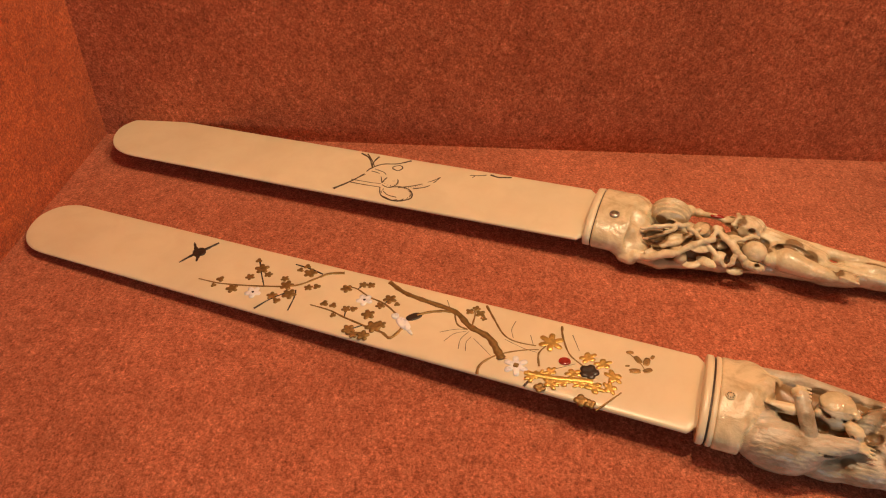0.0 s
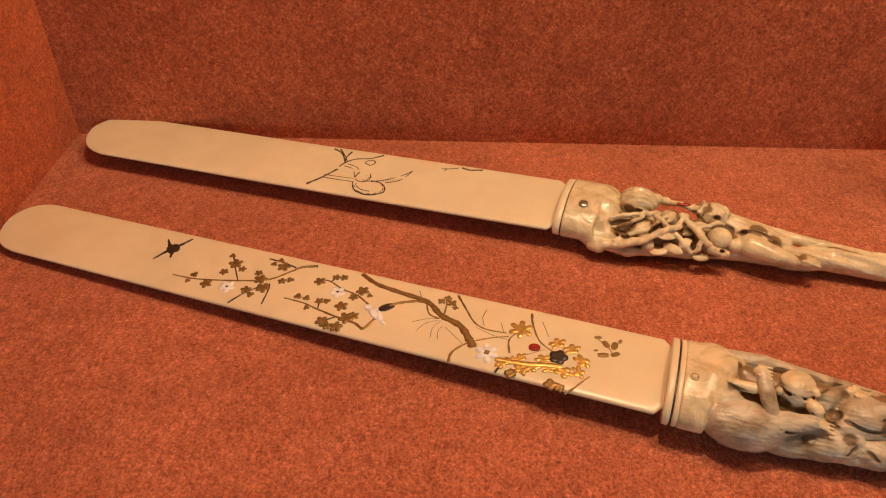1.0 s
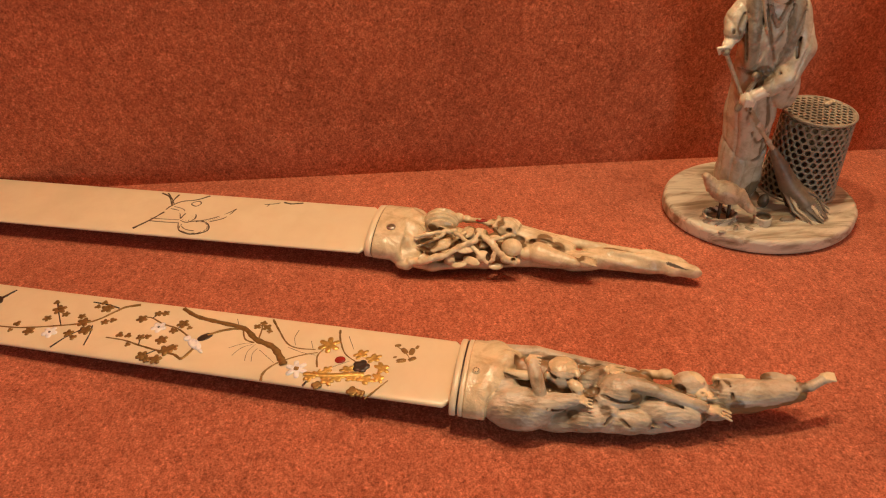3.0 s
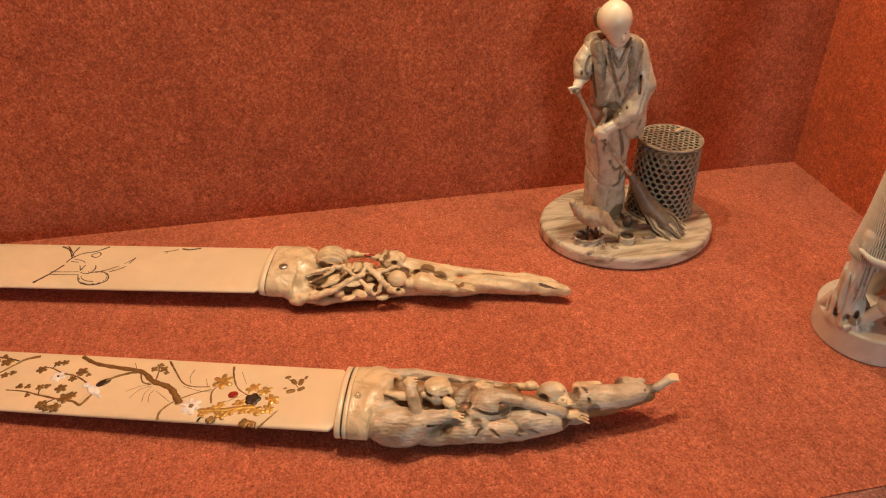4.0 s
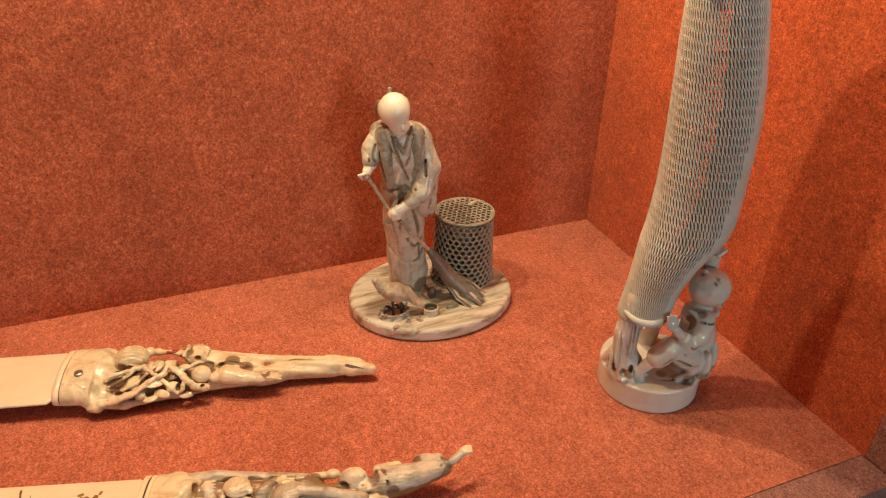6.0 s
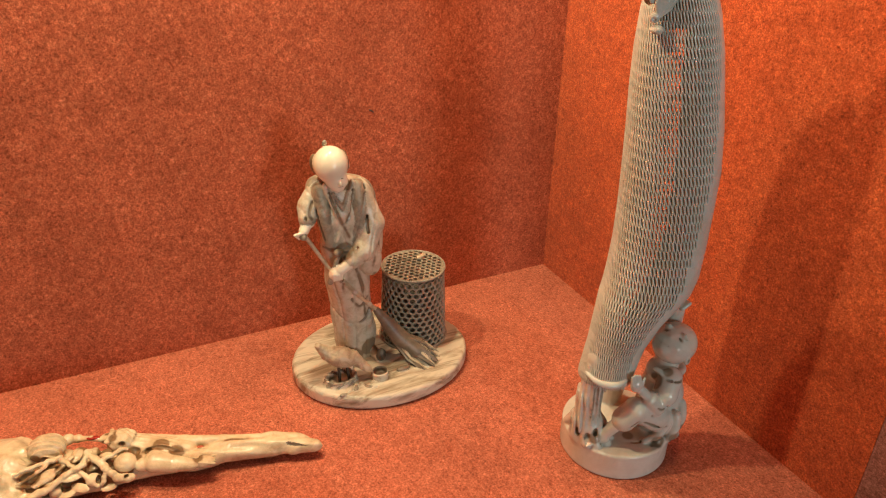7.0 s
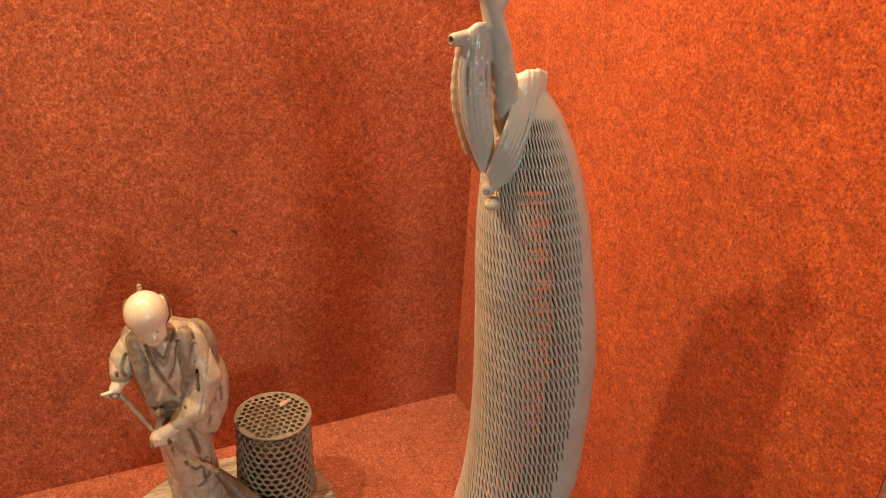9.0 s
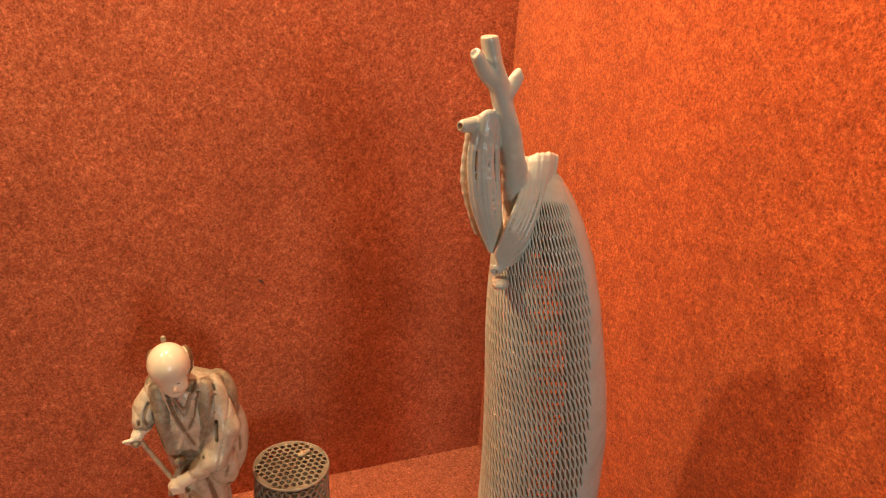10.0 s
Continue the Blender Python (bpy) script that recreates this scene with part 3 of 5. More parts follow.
c.limb((154, -2.0, 14.4), (164, -3.4, 12.2), 1.6, 0.9, 0.6, True)
c.slot = 0
c.ball((34, 6, 22), (9, 8.5, 7.5), 0.7)
c.ripple((24, -4, 18), (45, 16, 32), lambda x, y, z: 0.55 * np.sin(2.3 * (y - 6) * (1 + 0.02 * (x - 34))) * np.clip((z - 19) / 3, 0, 1))
c.ball((42, 13, 20), 3.4, 0.5)
c.ball((46.5, 14, 19), 2.6, 0.5)
c.path([(48, 13.5, 19, 1.7), (54, 11.5, 21, 1.5), (59, 10.5, 20, 1.3)], 0.6)
c.ball((69.5, 9, 19.5), (8, 7, 7), 0.6)
c.ripple((62, 1, 12), (84, 18, 30), lambda x, y, z: 0.16 * np.sin(1.8 * x + 2.4 * y) + 0.12 * np.sin(2.7 * y - 1.1 * z))
c.ball((62, 11.5, 19.5), (4.2, 3.4, 3.2), 0.8)
c.ink_shade = True
c.limb((59.5, 8.5, 19.6), (62.5, 8.2, 20.6), 0.6, 0.6, 0.3, True)
c.ink_shade = False
c.slot = 0
c.path([(62.5, 6.0, 22.6, 1.2), (64.5, 9.5, 24.4, 1.3), (64.0, 14.0, 23.6, 1.1)], 0.5)
c.ink_shade = True
c.ball((62.0, 8.0, 22.9), (1.2, 1.1, 0.9), 0.3, cut=True)
c.ball((61.6, 12.4, 22.8), (1.2, 1.1, 0.9), 0.3, cut=True)
c.path([(64.8, 4.6, 21.5, 0.5), (66.4, 8.5, 26.0, 0.5), (66.0, 13.5, 25.4, 0.4)], 0.3, True)
c.path([(75.6, 2.5, 21.0, 0.7), (77.0, 7.5, 22.5, 0.8), (76.6, 12.5, 21.0, 0.6)], 0.5, True)
c.ink_shade = False
c.slot = 0
c.ball((70.5, 4.2, 22.8), (2.8, 1.6, 2.8), 0.4)
c.ink_shade = True
c.ball((70.8, 3.0, 23.2), (1.4, 1.3, 1.5), 0.4, cut=True)
c.ink_shade = False
c.slot = 0
c.path([(76, 8, 15, 7), (88, 6, 14, 6.5), (101, 4, 12, 5.5)], 1.2)
c.ball((89, 2, 12.5), (13, 10.5, 8.5), 1.5)
c.ripple((74, -4, 8), (112, 18, 26), lambda x, y, z: 0.16 * np.sin(0.7 * x + 2.4 * y) + 0.12 * np.sin(2.1 * y - 1.1 * z))
c.path([(82, 11, 15.5, 3.6), (100, 9.5, 13.5, 3.4), (120, 8, 13.4, 2.6), (138, 7, 14.2, 1.6)], 1.5)
c.path([(88, -5, 15, 6.5), (97, -8, 15, 5.0), (106, -9.5, 14.5, 3.4)], 0.7)
c.ink_shade = True
c.ball((100, -1.5, 18), (5, 1.6, 3), 0.7, (0, 10, 15), cut=True)
c.ink_shade = False
c.slot = 0
c.ball((112, -8.5, 14.5), (5.5, 3.4, 2.8), 0.6)
for i in range(4):
    c.limb((110, -10.5 + i * 1.7, 16.6), (117.5, -11.0 + i * 1.9, 15.2), 0.9, 0.7, 0.25)
c.ink_shade = True
for pts in ([(79, -1.5, 19, 0.8), (88, 0.5, 20.5, 1.0), (97, -1.5, 19, 0.8)], [(104, 3.4, 17.6, 0.5), (120, 4.6, 16.6, 0.6), (136, 4.4, 16.2, 0.4)], [(106, -5.2, 17, 0.5), (113, -5.0, 17.2, 0.6), (118, -6.4, 16, 0.4)], [(118, -12.4, 12.5, 0.4), (128, -6.0, 15.5, 0.4), (142, -2.0, 16, 0.3)], [(20, -9, 24.2, 0.4), (25, -8, 24.0, 0.5), (30, -7, 22.5, 0.4)]):
    c.path(bend(pts), 0.6, True)
c.ink_shade = False
c.slot = 0
c.ball((73.5, -6, 17.5), 5.6, 0.5)
c.ball((81.5, -6, 14.5), 4.2, 0.5)
for p, r in (((59.4, -13.5, 14.5), 3.8), ((42.5, -17.0, 12.5), 3.5), ((50, 3, 17), 4.6), ((46, -5, 16), 4.0), ((57, 3, 18), 3.0), ((63, 2, 17), 3.0), ((55, -4, 14), 3.6)):
    c.ball(p, r, 0.3)
random.seed(3)
c.vine([(18, -21.0, 8.5, 3.4), (28, -21.5, 12, 2.2), (38.5, -19.9, 16.5, 1.7), (47, -14, 20.5, 1.5), (54.4, -9.0, 22.5, 1.4), (57, -1, 24.5, 1.1)], 0.6)
c.vine([(55.3, -2.0, 24.5, 1.5), (62, -8, 22.5, 1.7), (66.4, -12.0, 19.5, 1.7), (71, -14.5, 15.5, 2.3), (77, -13.5, 13.5, 2.2)], 0.6)
c.ink_shade = True
c.ball((75.5, -14.5, 15.2), 1.5, 0.3, cut=True)
c.ink_shade = False
c.slot = 0
c.vine([(66.4, -12.5, 19.5, 1.3), (64, -16.5, 14, 1.1)], 0.5)
c.vine([(62, -8, 22.5, 1.2), (69, -4, 24, 1.1), (74, -1, 23, 0.9)], 0.5)
c.vine([(23.1, -10.8, 21.5, 0.9), (30, -9, 23.5, 1.1), (36.8, -7.3, 24.5, 1.0), (43, -3, 24, 1.3)], 0.5)
c.vine([(25, -15, 18.5, 0.8), (33, -12, 21.5, 1.0), (38, -8, 24, 0.8)], 0.5)
c.vine([(30, -20, 14, 1.2), (36, -13, 19, 1.0), (41, -9, 21, 0.9)], 0.5)
c.ball((50.2, -13.6, 19.0), (5.5, 3.0, 0.9), 0.3, (25, 10, 30))
c.ball((54, -17.4, 13.5), (5.2, 2.6, 0.9), 0.3, (40, 0, -25))
c.ball((31, -19, 15), (5.5, 2.0, 0.9), 0.3, (40, 0, 35))
c.ball((67, -17, 11), (4.0, 2.2, 0.9), 0.3, (40, 0, 15))
for x, y, z, q in ((38, -11, 20, 20), (45, -11, 18, -30), (60, -7, 19, 50), (64, -2, 20, -20), (50, -1, 21, 70), (40, -16, 16, 60), (48, -19, 11, 10), (36, -3, 21, 40)):
    c.ball((x, y, z), (4.4, 2.4, 1.0), 0.4, (18, -12, q))
c.vine([(42, -3, 23, 1.2), (48, -8, 22, 1.3), (56, -13, 18, 1.3), (62, -17, 13, 1.2)], 0.5)
c.vine([(30, -17, 16, 1.5), (40, -13, 19, 1.4), (48, -3, 22.5, 1.2)], 0.5)
c.floor(0.2)
# hollows between fruits and vines: sepia staining plus crevice shade, both painted
c.ink_shade = True
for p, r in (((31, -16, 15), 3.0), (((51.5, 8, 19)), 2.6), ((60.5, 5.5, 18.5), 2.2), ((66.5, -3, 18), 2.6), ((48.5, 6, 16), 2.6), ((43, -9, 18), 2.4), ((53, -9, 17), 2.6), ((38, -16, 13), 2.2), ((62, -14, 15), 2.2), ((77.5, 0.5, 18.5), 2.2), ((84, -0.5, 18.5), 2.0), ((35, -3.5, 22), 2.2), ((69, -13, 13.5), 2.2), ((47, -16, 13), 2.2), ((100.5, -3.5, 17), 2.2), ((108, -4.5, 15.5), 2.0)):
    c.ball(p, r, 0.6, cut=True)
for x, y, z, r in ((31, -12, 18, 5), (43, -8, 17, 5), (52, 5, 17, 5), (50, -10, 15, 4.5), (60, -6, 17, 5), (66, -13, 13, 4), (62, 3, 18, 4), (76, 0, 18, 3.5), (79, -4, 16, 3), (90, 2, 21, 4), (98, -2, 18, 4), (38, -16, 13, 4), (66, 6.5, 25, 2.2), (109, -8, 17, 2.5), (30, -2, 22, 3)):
    c.wash_shade((x, y, z), r)
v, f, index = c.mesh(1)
linked("handle", inch(spun(v, -2.7)), f, [CARVED, CARVED, UMBER], plain_turner, "carved glossy ivory handle with fruits and vines", index, c.stain_shade)
bm = bmesh.new()
bmesh.ops.create_uvsphere(bm, u_segments=12, v_segments=8, radius=1, matrix=Matrix.LocRotScale((0.0555, 0.0085, 0.0215), None, (0.0034, 0.0014, 0.0010)))
part("coral_inlay", bm, CORAL, plain_turner, "small red coral inlay", True)

# the page turner with the inlaid flowers
inlaid_turner = turner((0.0956, 0.2246), -15.8, "ivory page turner inlaid with gold blossoms and carved animal handle")
TOP_B = blade_top(16.0, 0.030, 20.8, 1.6, -0.029)
blade_mesh(326.5, 19.8, 16.0, 0.030, 0.8, -0.029, "blade", inlaid_turner, 22.0)
T = (TOP_B,)
stroke("inlaid_branch", [(-221.1, -2.8), (-208.7, -2.4), (-190.2, 1.8), (-177.0, 6.6), (-169.9, 14.8), (-166.5, 19.0), (-160.3, 21.8)], (0.35, 0.9), TOP_B, BRONZE, inlaid_turner)
for pts in ([(-190.2, 1.8), (-196.7, 10.3), (-202.4, 18.5)], [(-187.3, -12.0), (-183.2, -4.5), (-177.8, 2.2)], [(-172.6, -8.8), (-173.8, -0.9), (-175.5, 4)], [(-184.2, 20.1), (-176.7, 19.4), (-169.1, 17.6)]):
    stroke("inlaid_twig", pts, (0.35, 0.45), TOP_B, DARK, inlaid_turner)
random.seed(4)
for k, spots in enumerate((
    [(-197.3, 12.2, 3.4), (-199.5, 5.4, 2.2), (-192.4, 9.5, 2.0), (-201.8, 17.0, 1.6), (-203.1, -3.9, 2.8), (-211.5, -0.1, 1.9), (-212.3, -4.5, 1.3), (-180.8, 5.5, 3.2), (-177.0, 0.6, 3.3), (-183.7, -2.6, 2.5), (-183.8, 9.2, 2.0), (-180.3, -4.7, 1.8), (-174.9, 16.5, 3.2), (-180.2, 17.1, 1.6), (-170.9, 7.2, 2.1), (-167.8, 9.0, 1.8), (-178.4, 20.4, 1.7)],
    [(-159.5, 0.1, 1.9), (-155.4, 0.2, 1.7), (-152.8, -5.3, 1.4), (-149.1, -0.1, 2.1), (-146.0, 0.9, 1.7), (-143.0, -10.8, 2.8), (-140.0, -12.6, 2.0), (-138.7, -0.3, 3.0), (-133.9, -6.2, 3.4), (-135.9, -12.0, 2.8), (-131.2, -4.2, 2.4), (-154.6, 11.9, 2.7), (-148.7, 16.7, 2.0), (-145.4, 17.5, 2.0), (-133.7, 11.5, 3.0), (-136.0, 6.5, 2.2), (-129.6, 9.5, 1.4)],
)):
    for x, y, r in spots:
        petals("blossom", (x, y), r * 1.05, 5 if r > 1.9 else 3, TOP_B, BRONZE, inlaid_turner, 0.5, 0.38, random.random() * 6, label="raised brown-gold lacquer blossom")
for x, y in ((-192.9, -3.2), (-144.0, 7.6)):
    petals("pearl_blossom", (x, y), 3.8, 5, TOP_B, PEARL, inlaid_turner, 0.6, 0.36, x, label="mother-of-pearl blossom")
    petals("blossom_eye", (x, y), 0.6, 3, TOP_B, DARK, inlaid_turner, 0.9, 0.1)
stroke("inlaid_branch", [(-165.0, -2.5), (-155.6, -3.0), (-147.7, -4.9), (-136.8, -7.0), (-129.2, -8.0), (-124.5, -9.8), (-122.0, -3.4)], (0.35, 0.9), TOP_B, BRONZE, inlaid_turner)
stroke("inlaid_branch", [(-152.9, 13.4), (-149.8, 13.2), (-142.6, 10.0), (-134.8, 8.1), (-127.4, 3.7)], (0.35, 0.6), TOP_B, BRONZE, inlaid_turner)
for pts in ([(-149.8, 13.2), (-148.7, 16.2)], [(-149.1, -0.1), (-147.7, -4.9)], [(-142.5, -10.5), (-138.5, -7)], [(-134.8, 8.1), (-133.7, 11.5)]):
    stroke("inlaid_twig", pts, (0.3, 0.35), TOP_B, DARK, inlaid_turner)
stroke("main_branch", [(-138.2, 22.3), (-129.3, 17.6), (-118.3, 15.4), (-104.2, 12.9), (-95.9, 6.6), (-86.6, 3.0), (-80.6, -3.6), (-78.0, -7.1)], (1.0, 2.0), TOP_B, BRONZE, inlaid_turner, 0.8, label="raised dull-gold tree branch")
stroke("side_branch", [(-119.0, 5.8), (-114.5, 9.4), (-108.0, 12.2), (-103, 12.4)], (0.7, 0.9), TOP_B, BRONZE, inlaid_turner, 0.5)
stroke("side_branch", [(-104.5, 12.5), (-101, 6.0), (-96, 4.5)], (0.4, 0.5), TOP_B, BRONZE, inlaid_turner, 0.3)
for pts in ([(-93.0, 21.2), (-87.7, 14.2), (-81.4, 6.6), (-75.5, 4.1), (-67.2, 4.4)], [(-85.0, -17.3), (-85.4, -12.2), (-81.0, -5.8), (-73.1, -0.4), (-65.7, 2.7)], [(-59.9, 18.9), (-58.3, 13.1), (-53.6, 4.1), (-47.2, -0.4)], [(-63.3, -6.0), (-65.2, 0.8), (-62.7, 6.7)]):
    stroke("grass_blade", pts, (0.6, 0.3), TOP_B, BRONZE, inlaid_turner)
for pts in ([(-106.4, -0.5), (-101.0, 3.0), (-96.3, 4.4)], [(-103.1, -4.8), (-100.5, 0.5), (-96.1, 3.5)], [(-96.2, -7.0), (-97.0, -1.5), (-95.1, 3.7)], [(-93.1, -7.1), (-94.3, -2.5), (-93.3, 1.1)], [(-92.1, 0.4), (-82.9, -6.3)], [(-78.7, 15.7), (-79.0, 10.5), (-77.0, 5.8)], [(-70.8, 9.6), (-68.2, 4.1)], [(-54.7, 15.2), (-50.3, 7.1)], [(-57.2, -5.3), (-50.3, -0.2)], [(-80.0, 4.0), (-72.0, 1.6), (-66.0, 1.0)], [(-110.0, 19.0), (-106.5, 13.0)]):
    stroke("fine_grass", pts, (0.18, 0.12), TOP_B, INK, inlaid_turner, 0.08)
stroke("twig_stem", [(-95.0, 6.9), (-95.9, 13.9), (-97.0, 16.4)], (0.5, 0.35), TOP_B, BRONZE, inlaid_turner)
for x, y, r in ((-98.6, 15.2, 2.0), (-94.0, 15.4, 2.3), (-96.6, 18.0, 1.8), (-91.8, 12.9, 1.5)):
    petals("bud", (x, y), r, 4, TOP_B, BRONZE, inlaid_turner, 0.4, 0.4, x)
petals("pearl_flower", (-71.9, -8.4), 5.2, 6, TOP_B, PEARL, inlaid_turner, 0.8, 0.55, 0.3, label="white mother-of-pearl flower")
petals("flower_eye", (-71.9, -8.4), 1.3, 4, TOP_B, BRONZE, inlaid_turner, 1.3, 0.2)
petals("gold_flower", (-62.0, 8.2), 5.4, 6, TOP_B, GOLD, inlaid_turner, 0.6, 0.55, 0.1, label="raised gold flower")
petals("coral_berry", (-54.5, -0.3), 2.4, 2, TOP_B, CORAL, inlaid_turner, 1.0, 0.12, 0.2, (1.15, 0.85), "polished red coral berry")
petals("dark_leaf", (-44.4, -2.7), 4.0, 5, TOP_B, DARK, inlaid_turner, 0.9, 0.2, 0.8, label="dark brown lacquer leaf")
for x, y, r in ((-46.3, 4.6, 3.6), (-40.2, 3.0, 3.6), (-35.2, -2.2, 3.8), (-41.0, -9.6, 3.9), (-46.7, -9.6, 3.0), (-49.9, -5.3, 3.2), (-64.8, -11.6, 3.2), (-58.6, -7.2, 2.8), (-57.0, -12.8, 3.2), (-53.2, -10.6, 3.3), (-35.5, -8.0, 3.3), (-61.8, -9.4, 2.4)):
    petals("gold_leaf", (x, y), r, 5, TOP_B, GOLD, inlaid_turner, 0.35, 0.42, x, (1.15, 0.8), "raised bright gold leaf")
stroke("gold_stem", [(-68.0, -10.4), (-61.8, -10.4), (-55.0, -9.6), (-48.0, -8.0), (-42.0, -7.0)], (1.3, 1.6), TOP_B, GOLD, inlaid_turner, 0.5)
for x, y, r in ((-60.5, -16.0, 2.4), (-44.5, -17.0, 2.8), (-41.0, -17.6, 2.2)):
    petals("dark_leaf", (x, y), r, 4, TOP_B, BRONZE, inlaid_turner, 0.5, 0.25, x)
stroke("grass_blade", [(-66.5, -17.3), (-65.5, -14.5)], (0.5, 0.4), TOP_B, DARK, inlaid_turner)
stroke("grass_blade", [(-38.5, -20.2), (-34.0, -13.5), (-31, -9)], (0.4, 0.3), TOP_B, BRONZE, inlaid_turner)
for x, y, r, q in ((-31.4, 12.8, 1.8, 0.3), (-31.1, 5.2, 1.1, 0.5), (-27.8, 9.8, 2.6, 2.3), (-24.4, 9.8, 2.8, 1.5), (-23.4, 5.2, 2.4, 0.7), (-28.0, 3.4, 2.8, 0.3), (-22.6, 13.0, 1.5, 1.3)):
    petals("pale_leaf", (x, y), r, 2, TOP_B, BRONZE, inlaid_turner, 0.2, 0.3, q, (1.2, 0.5), "faint worn gold leaf")
stroke("pale_stem", [(-31.4, 12.0), (-26.5, 8.0), (-23.8, 4.0)], (0.3, 0.25), TOP_B, BRONZE, inlaid_turner, 0.1)
petals("dark_bird_inlay", (-232.0, 13.6), 4.0, 2, TOP_B, DARK, inlaid_turner, 0.4, 0.3, -0.9, (1.2, 0.8), "small black-brown winged inlay")
for pts in ([(-236.5, 4.0), (-234.2, 9.5), (-232.0, 14.8)], [(-227.4, 23.0), (-229.6, 18.0), (-232.5, 13.0)], [(-238.5, 19.2), (-235.6, 16.0), (-232.5, 13.0)], [(-229.2, 7.0), (-230.4, 10.0), (-232.0, 13.5)]):
    stroke("wing_inlay", pts, (0.4, 1.5), TOP_B, DARK, inlaid_turner)
petals("pearl_bird_inlay", (-122.6, -0.6), 4.6, 2, TOP_B, PEARL, inlaid_turner, 1.0, 0.12, -0.62, (1.1, 0.5), "pale pearl inlay beside the branch")
petals("pearl_bird_inlay", (-127.4, 2.4), 1.8, 3, TOP_B, PEARL, inlaid_turner, 1.1, 0.08)
stroke("pearl_tail", [(-120.6, -2.4), (-116.4, -5.6)], (1.3, 0.5), TOP_B, PEARL, inlaid_turner, 0.7)
petals("dark_wing_inlay", (-119.8, 4.6), 3.8, 2, TOP_B, DARK, inlaid_turner, 0.5, 0.15, 0.75, (1.15, 0.55), "dark lacquer wing")

v, f = tube([(-3.0, 0, 13.8, 20.6, 10.8), (-2.6, 0, 13.8, 21.2, 11.6), (-0.6, 0, 13.8, 21.2, 11.6), (-0.2, 0, 13.8, 20.6, 11.0)])
linked("ferrule", inch(v), f, BLADE, inlaid_turner, "ivory collar ring")
v, f = tube([(-0.2, 0, 13.8, 20.5, 11.0), (0.5, 0, 13.8, 20.5, 11.0)])
linked("ferrule_line", inch(v), f, DARK, inlaid_turner, "dark groove line")
v, f = tube([(0.5, 0, 13.8, 20.6, 11.1), (0.8, 0, 13.8, 21.2, 11.7), (2.2, 0, 13.8, 21.2, 11.8), (2.6, 0, 13.8, 20.6, 11.2)])
linked("ferrule", inch(v), f, BLADE, inlaid_turner, "ivory collar ring")
rivet(inlaid_turner, (6.0, -5.0, 25.9), 1.9, 8)

def fur(x, y, z):
    """Fine combed hair."""
    a = y + 0.3 * z + 0.8 * np.sin(0.22 * x + 0.3 * y)
    return 0.07 * np.sin(3.3 * a + 0.25 * x + np.sin(0.9 * x)) + 0.06 * np.sin(2.5 * a - 0.5 * x + 1.7 * z) + 0.18 * np.sin(0.55 * x + 0.8 * np.sin(0.5 * a)) * np.sin(0.6 * a)


c = Clay((0, -30, -1), (158, 30, 42), 0.42)
# dark core that paints shade and staining into gaps between the animals
c.ink_shade = True
c.path([(20, 8, 13, 8), (50, 8, 12.5, 7.5), (75, 9, 12, 6.5)], 2)
c.path([(16, 0, 11, 9.5), (40, 0, 11, 9), (70, 1, 11, 8.5), (95, 3, 12, 7.5), (120, 8, 15, 6.5), (138, 12, 18, 4.5)], 2)
c.ink_shade = False
c.slot = 0
c.barrel(2.4, 12, (0, 13.8), 21.3, 12.4, 0.8)
c.ball((13, 3, 14.5), (10, 18.5, 12.4), 2)
c.path([(12, -2, 24, 3.2), (18, 6, 23.5, 3.4), (21.5, 12, 19.5, 2.6)], 2.5)
c.path([(10, -12, 20, 4), (14, -4, 23, 3.2)], 2.5)
c.slot = 2
c.ball((25, -13.5, 13), (15, 9.5, 11), 0.6, (0, 8, 6))
c.ball((18, -7, 17), (7, 7, 7), 1.0)
c.path([(31, -13, 16, 7.2), (40, -11.5, 18.5, 4.4), (46.5, -10.2, 20.5, 3.0)], 0.7)
c.ripple((15, -28, 0), (50, 0, 30), fur)
c.slot = 0
c.ball((49, -9.8, 20.6), (3.6, 2.4, 1.8), 0.5)
for i in range(4):
    c.limb((50, -11.8 + 1.4 * i, 21.2), (54.4, -12.6 + 1.9 * i, 20.0), 0.7, 0.6, 0.1)
c.slot = 2
c.path([(13, 14, 19.5, 3.2), (30, 14.5, 20.5, 3.3), (46, 13.5, 19.0, 3.0), (60, 13, 18.0, 2.6), (72, 13, 16.5, 2.2)], 0.6)
c.path([(29, 1, 28.5, 2.6), (31, -5, 26.5, 2.8), (33, -10, 22, 3.0)], 0.5)
c.slot = 0
c.ball((28.5, 2.2, 28.8), (3.0, 2.6, 2.2), 0.5)
for i in range(4):
    c.limb((27.5, -0.4 + 1.6 * i, 30.2), (32.0, -0.6 + 1.8 * i, 29.6), 0.7, 0.6, 0.1)
c.path([(20, -2.5, 23.5, 2.2), (27, -3.0, 24.5, 2.3)], 0.5)
c.slot = 2
c.ball((41.5, 1, 22.5), (6.6, 6.0, 6.0), 0.5)
c.slot = 0
c.ball((41.5, 3.4, 27.0), (6.2, 5.4, 2.4), 0.3, (0, 0, 12))
c.ball((47.0, 1.2, 26.2), (1.6, 3.0, 1.5), 0.4, (0, 0, 25))
c.ball((47.5, -5.2, 23.6), (4.0, 2.8, 2.6), 0.5, (0, 20, -40))
c.ink_shade = True
c.path([(37.6, -3.2, 26.4, 0.5), (42, -4.0, 27.6, 0.6), (45.5, -2.2, 27.6, 0.5)], 0.3, True)
c.limb((46.5, -7.8, 23.4), (50, -6.6, 23.2), 0.5, 0.5, 0.3, True)
